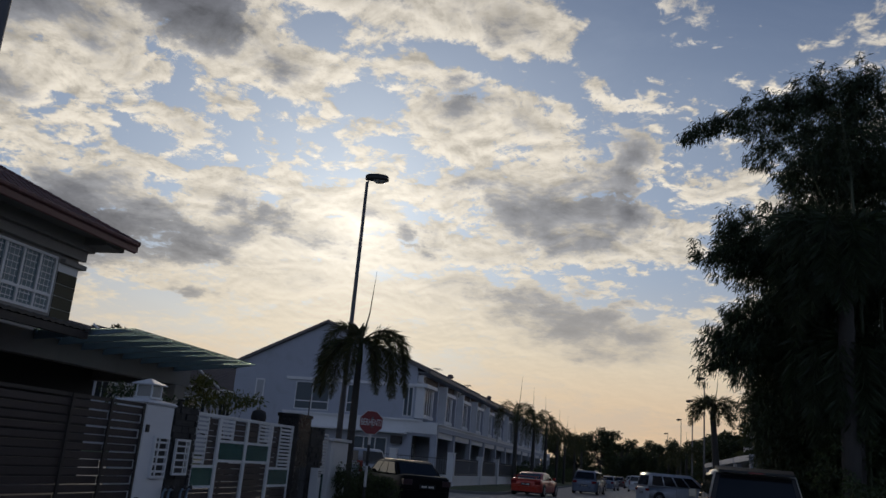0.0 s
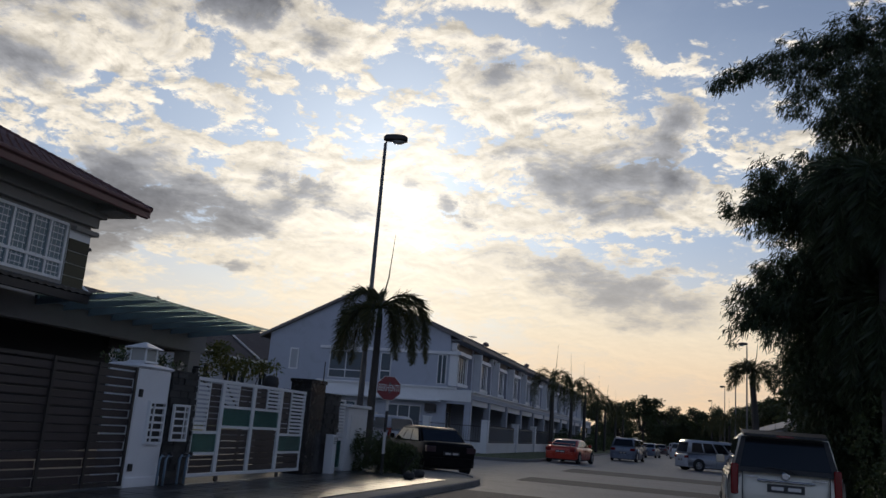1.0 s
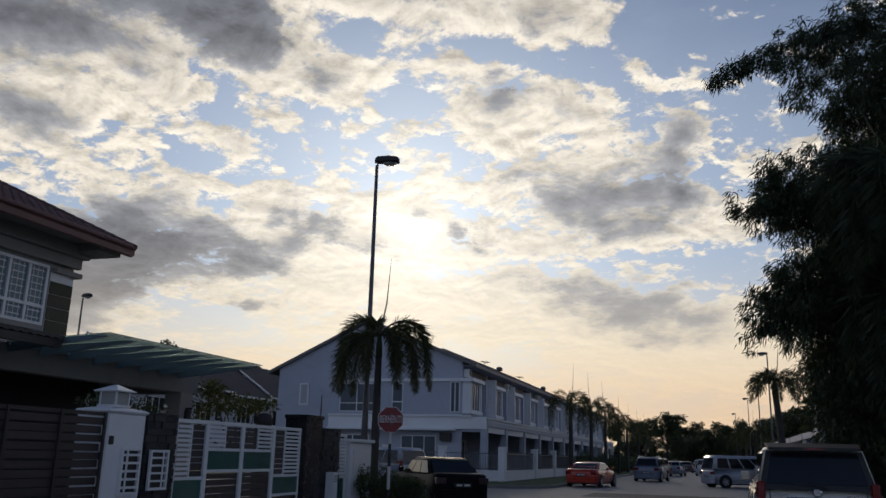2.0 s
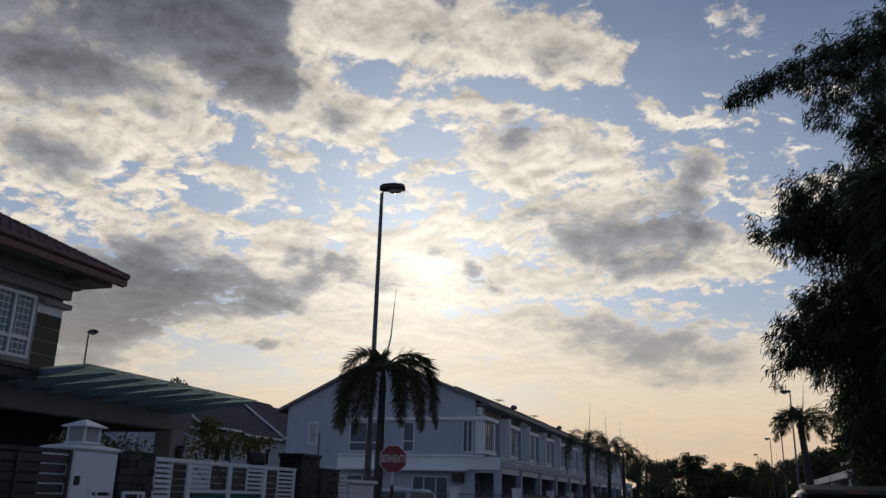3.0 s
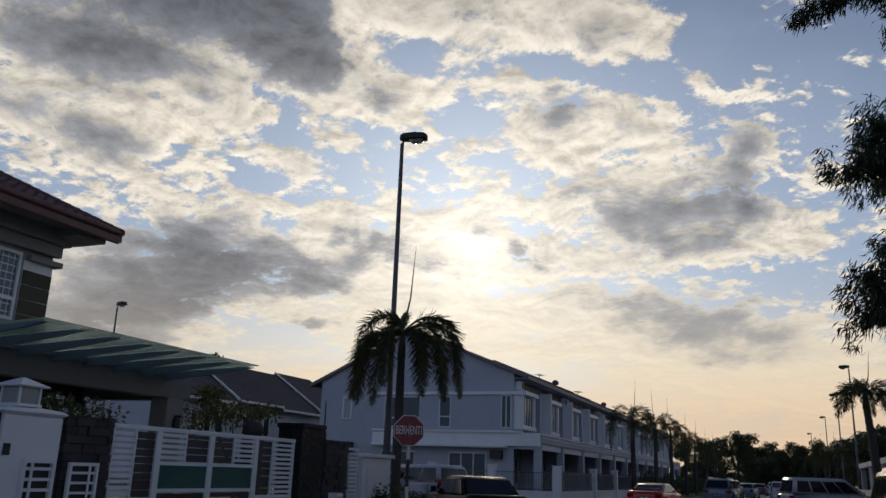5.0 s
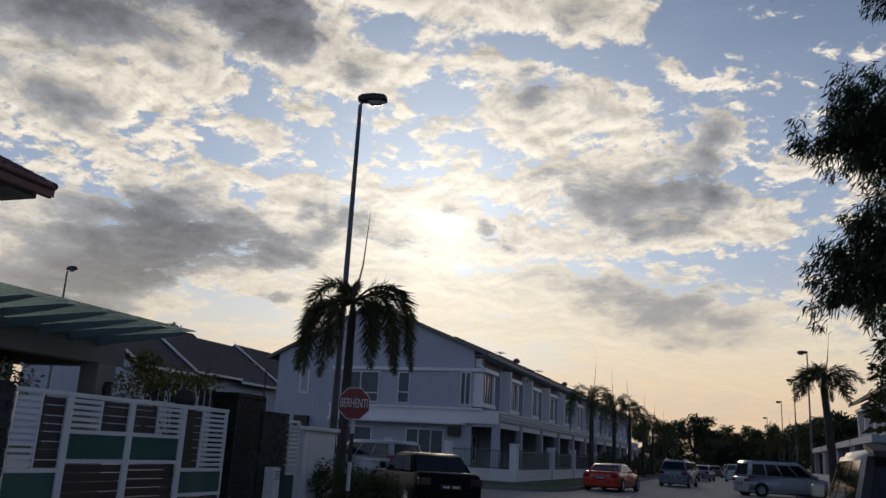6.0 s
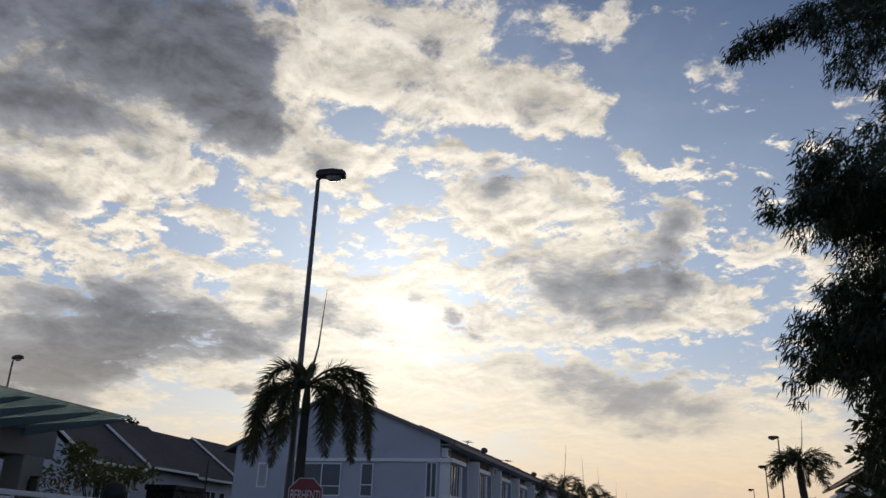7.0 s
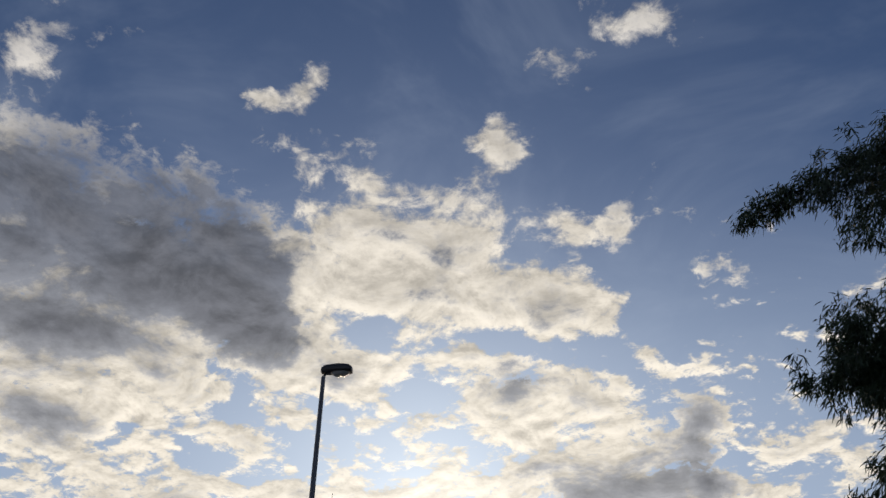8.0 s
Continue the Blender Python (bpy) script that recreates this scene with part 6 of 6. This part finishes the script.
def car(name, m, label, paint, length, width, height, belt, cabin, wheel=0.31, rear_overhang=0.75, front_overhang=0.8, nose=0.72, tail=0.0, side_windows=3, group="parked cars", lights="side", extras=None, category="car", plate_z=0.56, red=None):
    """A car heading along +y from its middle. cabin: rear foot, rear roof, front roof, front foot along y; nose: bonnet's height; tail: boot's height (0 for a hatchback)."""
    t = thing(name, (0, 0, 0), label, category, group)
    hw, hl = width / 2, length / 2
    tail = tail or belt + 0.01
    stations = [(-hl, 0.42, tail - 0.16, 0.86), (-hl + 0.06, 0.26, tail - 0.05, 0.94), (-hl + 0.30, 0.20, tail, 0.985), (cabin[0], 0.19, (tail + belt) / 2, 1.0), (0.0, 0.18, belt, 1.0), (cabin[3], 0.19, belt, 1.0), (cabin[3] + (hl - cabin[3]) * 0.6, 0.20, (belt + nose) / 2 + 0.02, 0.97), (hl - 0.15, 0.22, nose - 0.04, 0.90), (hl, 0.34, nose - 0.18, 0.78)]
    rings = []
    for y, lo, hi, f in stations:
        w = hw * f
        mid = lo + (hi - lo) * 0.55
        rings.append([(s * w * k, y, z) for s, k, z in ((-1, 0.90, lo), (-1, 0.985, lo + 0.10), (-1, 1.0, mid), (-1, 0.975, hi - 0.07), (-1, 0.90, hi), (1, 0.90, hi), (1, 0.975, hi - 0.07), (1, 1.0, mid), (1, 0.985, lo + 0.10), (1, 0.90, lo))])
    body = part("body", soften(loft(rings), 0.035), paint, t, smooth=True)
    # greenhouse
    wb, wt = hw * 0.915, hw * 0.74
    zb = belt - 0.03
    zr = height
    y0, y1, y2, y3 = cabin
    zmid = zb + (zr - zb) * 0.86
    def at(f):
        return wb + (wt - wb) * f
    def ring(f, z, shrink=0.0):
        a = y0 + (y1 - y0) * f
        b = y3 + (y2 - y3) * f
        w = at(f) - shrink
        return [(-w, a + shrink, z), (w, a + shrink, z), (w, b - shrink, z), (-w, b - shrink, z)]
    part("cabin", soften(loft([ring(0, zb), ring(0.86, zmid), ring(1.0, zr - 0.03), ring(1.02, zr, 0.10)]), 0.045), paint, t, smooth=True)
    low, high = ring(0, zb), ring(0.86, zmid)
    part("rear_window", patch(low[0], low[1], high[1], high[0], 0.07, 0.93, 0.12, 0.94, 0.004), CAR_GLASS, t, "dark tinted rear window")
    part("windscreen", patch(low[2], low[3], high[3], high[2], 0.05, 0.95, 0.10, 0.96, 0.004), CAR_GLASS, t, "dark windscreen")
    cuts = [0.05] + [0.05 + 0.88 * (k + 1) / side_windows for k in range(side_windows)]
    for u0, u1 in zip(cuts, cuts[1:]):
        part("side_window", patch(low[1], low[2], high[2], high[1], u0 + 0.012, u1 - 0.012, 0.14, 0.93, 0.004), CAR_GLASS, t, "dark side window")
        part("side_window", patch(low[3], low[0], high[0], high[3], 1 - u1 + 0.012, 1 - u0 - 0.012, 0.14, 0.93, 0.004), CAR_GLASS, t, "dark side window")
    # wheels before dark discs that stand in for shaded arch openings
    for y in (-hl + rear_overhang, hl - front_overhang):
        for s in (-1, 1):
            x = s * (hw - 0.085)
            part("arch_disc", lathe([(wheel * 1.20, 0.0), (wheel * 1.20, 0.006 * s)], (s * hw * 1.0, y, wheel * 1.03), 20, "x"), PLASTIC, t)
            w = part("tyre", lathe([(wheel * 0.62, -0.085), (wheel * 0.95, -0.095), (wheel, -0.06), (wheel, 0.06), (wheel * 0.95, 0.095), (wheel * 0.62, 0.085)], (x + 0.022 * s, y, wheel), 22, "x"), TYRE, t, smooth=True)
            part("rim", lathe([(wheel * 0.64, 0.06 * s), (wheel * 0.60, 0.10 * s), (wheel * 0.45, 0.085 * s), (wheel * 0.14, 0.105 * s), (0.01, 0.107 * s)], (x + 0.022 * s, y, wheel), 18, "x"), RIM, w)
            for k in range(5):
                a = k * 2 * math.pi / 5
                px, pz = math.cos(a) * wheel * 0.40, math.sin(a) * wheel * 0.40
                part("wheel_gap", lathe([(wheel * 0.12, 0.100 * s), (wheel * 0.10, 0.104 * s)], (x + 0.022 * s, y + px, wheel + pz), 8, "x"), TYRE, w)
    # bumpers, lamps, plates, mirrors, handles
    part("rear_bumper", loft([[(x * hw * 0.93, -hl - 0.03 + (0.12 if abs(x) > 0.9 else 0), z) for z in (0.24, 0.50)] + [(x * hw * 0.93, -hl + 0.16, z) for z in (0.52, 0.24)] for x in (-1.0, -0.8, 0, 0.8, 1.0)]), paint if extras != "dark" else PLASTIC, t)
    part("front_bumper", loft([[(x * hw * 0.90, hl + 0.03 - (0.16 if abs(x) > 0.9 else 0), z) for z in (0.22, 0.46)] + [(x * hw * 0.90, hl - 0.2, z) for z in (0.48, 0.22)] for x in (-1.0, -0.75, 0, 0.75, 1.0)]), paint, t)
    for s in (-1, 1):
        zt = tail - 0.30
        if lights == "tall":
            part("tail_light", boxes(tuple(sorted((s * hw * 0.80, s * hw * 0.93))) + (-hl - 0.012, -hl + 0.25, 0.74, 1.19), bevel=0.015), TAIL_RED, t, "red tail light")
        else:
            part("tail_light", boxes(tuple(sorted((s * hw * 0.58, s * hw * 0.935))) + (-hl - 0.012, -hl + 0.16, zt, zt + 0.17), bevel=0.015), red or TAIL_RED, t, "red tail light")
        part("headlight", boxes(tuple(sorted((s * hw * 0.45, s * hw * 0.83))) + (hl - 0.16, hl - 0.02, nose - 0.22, nose - 0.08), bevel=0.02), LAMP_CLEAR, t, "clear headlight")
        part("door_mirror", boxes(tuple(sorted((s * hw * 0.95, s * hw * 1.12))) + (y3 - 0.35, y3 - 0.22, belt + 0.02, belt + 0.17), bevel=0.02), paint, t)
        for y in (y1 + 0.55, (y1 + y2) / 2 + 0.55):
            part("door_handle", boxes(tuple(sorted((s * hw * 0.99, s * (hw + 0.018)))) + (y, y + 0.16, belt - 0.17, belt - 0.13)), paint, t)
        for y in (y1 + 0.35, (y1 + y2) / 2 + 0.25, y2 + 0.25):
            part("door_gap", boxes(tuple(sorted((s * hw * 0.985, s * (hw + 0.002)))) + (y, y + 0.008, 0.34, belt - 0.08)), BLACK_PAINT, t)
    plate = part("number_plate", boxes((-0.26, 0.26, -hl - 0.045, -hl - 0.02, plate_z, plate_z + 0.12)), BLACK_PAINT, t, "black number plate")
    for x0, x1 in ((-0.20, -0.03), (0.03, 0.21)):
        part("plate_bar", boxes((x0, x1, -hl - 0.048, -hl - 0.045, plate_z + 0.035, plate_z + 0.085)), SIGN_WHITE, plate, "pale bar")
    part("sill", boxes((-hw * 0.93, hw * 0.93, -hl + 0.3, hl - 0.3, 0.16, 0.24)), PLASTIC, t)
    if extras == "carrier":
        # roof spoiler, chrome garnish, badge, wiper and bumper lip of the people carrier
        part("spoiler", extrude([(-wt * 0.95, y1 - 0.20, zr - 0.075), (wt * 0.95, y1 - 0.20, zr - 0.075), (wt, y1 + 0.25, zr - 0.01), (-wt, y1 + 0.25, zr - 0.01)], (0, 0, 0.04)), PLASTIC, t, "dark roof spoiler")
        part("chrome_bar", boxes((-0.40, 0.40, -hl - 0.05, -hl - 0.015, 0.955, 0.99), bevel=0.012), CHROME, t, "chrome tailgate bar")
        part("badge", lathe([(0.06, 0), (0.045, 0.01)], (0, 0, 0), 14, "x"), CHROME, t, "oval chrome badge").matrix_local = pose(0, -hl - 0.012, 1.055, 0, 0, -90)
        part("name_bar", boxes((-0.56, -0.38, -hl - 0.028, -hl - 0.02, 1.01, 1.03)), CHROME, t)
        part("name_bar", boxes((0.36, 0.56, -hl - 0.028, -hl - 0.02, 1.01, 1.03)), CHROME, t)
        part("wiper", tube(bmesh.new(), [(0.14, -hl - 0.03, 1.10), (0.08, -hl - 0.03, 1.14), (-0.28, -hl - 0.01, 1.17)], (0.014, 0.012, 0.008), 6), PLASTIC, t)
        part("window_surround", patch(low[0], low[1], high[1], high[0], 0.015, 0.985, -0.02, 1.0, 0.0015, 0.002), PLASTIC, t, "black tailgate window surround")
        part("tailgate_gap", boxes((-hw * 0.74, -hw * 0.725, -hl - 0.035, -hl, 0.44, 1.08), (hw * 0.725, hw * 0.74, -hl - 0.035, -hl, 0.44, 1.08), (-hw * 0.725, hw * 0.725, -hl - 0.035, -hl, 0.435, 0.45)), BLACK_PAINT, t)
        part("high_brake_light", boxes((-0.12, 0.12, y1 - 0.205, y1 - 0.19, zr - 0.07, zr - 0.045)), TAIL_RED, t)
    if extras == "rails":
        for s in (-1, 1):
            part("roof_rail", tube(bmesh.new(), [(s * wt * 0.9, y1 + 0.1, zr + 0.0), (s * wt * 0.9, y1 + 0.2, zr + 0.05), (s * wt * 0.9, y2 - 0.2, zr + 0.05), (s * wt * 0.9, y2 - 0.1, zr)], (0.018,) * 4, 6), CHROME, t)
    if extras == "wing":
        part("rear_wing", boxes((-hw * 0.8, hw * 0.8, -hl + 0.02, -hl + 0.22, tail + 0.10, tail + 0.13), bevel=0.008), paint, t)
        for s in (-1, 1):
            part("wing_stay", boxes((s * hw * 0.6 - 0.02, s * hw * 0.6 + 0.02, -hl + 0.08, -hl + 0.18, tail - 0.03, tail + 0.10)), paint, t)
    t.matrix_basis = m
    return t


BEIGE = car_paint("pale_beige_paint", (0.58, 0.55, 0.47))
SILVER = car_paint("silver_paint", (0.42, 0.44, 0.48))
BLACK = car_paint("black_car_paint", (0.010, 0.010, 0.011), 0.35, 0.0, 0.05)
RED = car_paint("red_car_paint", (0.42, 0.03, 0.012))
NAVY = car_paint("blue_grey_car_paint", (0.16, 0.19, 0.25))
WHITE = car_paint("white_car_paint", (0.66, 0.66, 0.66))
MAROON = car_paint("dark_maroon_paint", (0.05, 0.025, 0.03))

HATCH = dict(length=4.15, width=1.66, height=1.69, belt=1.12, plate_z=0.81, cabin=(-2.06, -1.86, 0.55, 1.35), nose=0.95, rear_overhang=0.72)
SALOON = dict(length=4.35, width=1.70, height=1.44, belt=0.94, cabin=(-1.62, -0.98, 0.35, 1.12), nose=0.80, tail=1.0)
VAN = dict(length=4.75, width=1.80, height=1.82, belt=1.02, cabin=(-2.33, -2.12, 0.65, 1.75), nose=0.92, side_windows=4, wheel=0.33)
SUV = dict(length=4.5, width=1.82, height=1.66, belt=1.06, cabin=(-2.16, -1.75, 0.35, 1.15), nose=1.0, wheel=0.36)
car("people_carrier", pose(1.93, 15.47 + 2.08, 0.0, 0, 0, -1), "beige compact people carrier with dark glass parked at the kerb", BEIGE, lights="tall", extras="carrier", **HATCH)
car("black_saloon", pose(-7.52, 27.67, 0.0, 0, 0, 38), "old black four-door saloon parked at the side street corner", BLACK, red=MAROON, **dict(SALOON, height=1.37, belt=0.90, tail=0.95))
car("silver_carrier", pose(-12.4, 35.3, 0.0, 0, 0, 62), "silver people carrier parked in the side street", SILVER, lights="tall", **HATCH)
car("white_hatchback", pose(-15.6, 34.2, 0.0, 0, 0, 90), "white hatchback parked in the side street", WHITE, lights="tall", **HATCH)
car("red_coupe", pose(-5.65, 49.2, 0.0, 0, 0, -8), "low red sports coupe parked by the verge", RED, length=4.25, width=1.75, height=1.28, belt=0.86, cabin=(-1.75, -0.85, 0.15, 1.0), nose=0.68, tail=0.92, side_windows=2, extras="wing")
car("blue_suv", pose(-3.55, 65.4, 0.0, 0, 0, -6), "blue-grey compact SUV parked by the verge", NAVY, extras="rails", **SUV)
car("dark_suv", pose(-4.2, 86, 0.0, 0, 0, -6), "dark maroon SUV parked further along the road", MAROON, **SUV)
car("grey_saloon", pose(-3.0, 92, 0.0, 0, 0, -6), "grey saloon parked further along the road", NAVY, **SALOON)
car("white_hatchback", pose(-0.2, 96, 0.0, 0, 0, 0), "white hatchback standing in the road far ahead", WHITE, lights="tall", **HATCH)
car("silver_van", pose(2.35, 56.4, 0.0, 0, 0, -64), "silver people carrier van parked across the verge", SILVER, **VAN)
car("dark_saloon", pose(-2.6, 118, 0.0, 0, 0, 0), "dark saloon parked far along the road", MAROON, **SALOON)
car("white_hatchback", pose(-1.0, 128, 0.0, 0, 0, 0), "white hatchback parked far along the road", WHITE, lights="tall", **HATCH)


# ---- pieces of roof and pavement ----
def roof_tiles():
    """Curved maroon tiles on the near house's front slope, nearest the end."""
    bm = bmesh.new()
    prev = None
    for k in range(7):
        u = k / 6
        z = 0.045 * math.sin(math.pi * min(u / 0.65, 1.0)) if u < 0.65 else -0.012 * math.sin(math.pi * (u - 0.65) / 0.35)
        col = [bm.verts.new((0.0, u * 0.30, z + 0.030)), bm.verts.new((-0.40, u * 0.30, z)), bm.verts.new((0.0, u * 0.30, z + 0.008))]
        if prev:
            bm.faces.new((prev[0], col[0], col[1], prev[1]))
            bm.faces.new((prev[2], col[2], col[0], prev[0]))
        prev = col
    me = piece_mesh("tile", bm, ROOF_RED)
    roof = bpy.data.objects["roof_underlay"]
    org = ORIGIN[roof.name]
    tilt = math.degrees(math.atan(ROOF_SLOPE))
    step = 0.355
    for c in range(12):
        for k in range(25):
            d = c * step
            x, z = -13.30 - d * math.cos(radians(tilt)), 6.355 + d * math.sin(radians(tilt))
            y = ROOF_END - 0.02 - (k + 1) * 0.285
            linked("roof_tile", me, Matrix.Translation(Vector((x, y, z)) - org) @ pose(0, 0, 0, 0, tilt, 0), roof)
    # the rest of the slope, joined
    rest = bmesh.new()
    for c in range(17):
        d = c * step
        x, z = -13.30 - d * math.cos(radians(tilt)), 6.355 + d * math.sin(radians(tilt))
        x2, z2 = x - 0.40 * math.cos(radians(tilt)), z + 0.40 * math.sin(radians(tilt)) - 0.03
        prev = None
        y_start = ROOF_END - 0.02 - (25 * 0.285 if c < 12 else 0)
        n = int((y_start - 2.2) / 0.095)
        for k in range(n):
            h = (0.0, 0.045, 0.02)[k % 3]
            col = [rest.verts.new((x, y_start - k * 0.095, z + h + 0.03)), rest.verts.new((x2, y_start - k * 0.095, z2 + h + 0.03)), rest.verts.new((x, y_start - k * 0.095, z + h + 0.005))]
            if prev:
                rest.faces.new((prev[0], col[0], col[1], prev[1]))
                rest.faces.new((prev[2], col[2], col[0], prev[0]))
            prev = col
    tagged(part("roof_tiling", rest, ROOF_RED, house), kind="stuff")
    # rounded verge tiles down the end
    verge = piece_mesh("verge_tile", tube(bmesh.new(), [(0, 0, 0), (-0.2, 0, 0.0), (-0.42, 0, 0.0)], (0.085, 0.08, 0.07), 8), ROOF_RED)
    for c in range(17):
        d = c * 0.38
        linked("verge_tile", verge, Matrix.Translation(Vector((-13.26 - d * math.cos(radians(tilt)), ROOF_END, 6.385 + d * math.sin(radians(tilt)))) - org) @ pose(0, 0, 0, 0, tilt, 0), roof)
    eave = piece_mesh("eave_tile", tube(bmesh.new(), [(0, 0, 0), (0, -0.14, 0.012), (0, -0.28, 0.0)], (0.06, 0.07, 0.06), 7), ROOF_RED)
    for k in range(40):
        linked("eave_tile", eave, Matrix.Translation(Vector((-13.28, ROOF_END - 0.05 - k * 0.285, 6.375)) - org), roof)


roof_tiles()


DARK_SLAB = material("dark_polished_slab", (0.042, 0.041, 0.042), 0.30, grain=7, vary=0.4, pieces=0.4, stain=0.3)


def paving():
    """Square slabs on the pavement before the gates."""
    slab_bm = boxes((-0.29, 0.29, -0.29, 0.29, 0.0, 0.02), bevel=0.006)
    me = piece_mesh("paving_slab", slab_bm, DARK_SLAB)
    for i in range(4):
        for j in range(26):
            x, y = -7.25 + i * 0.6, 6.6 + j * 0.6
            linked("paving_slab", me, Matrix.Translation((x, y, 0.099)), pavement)


paving()
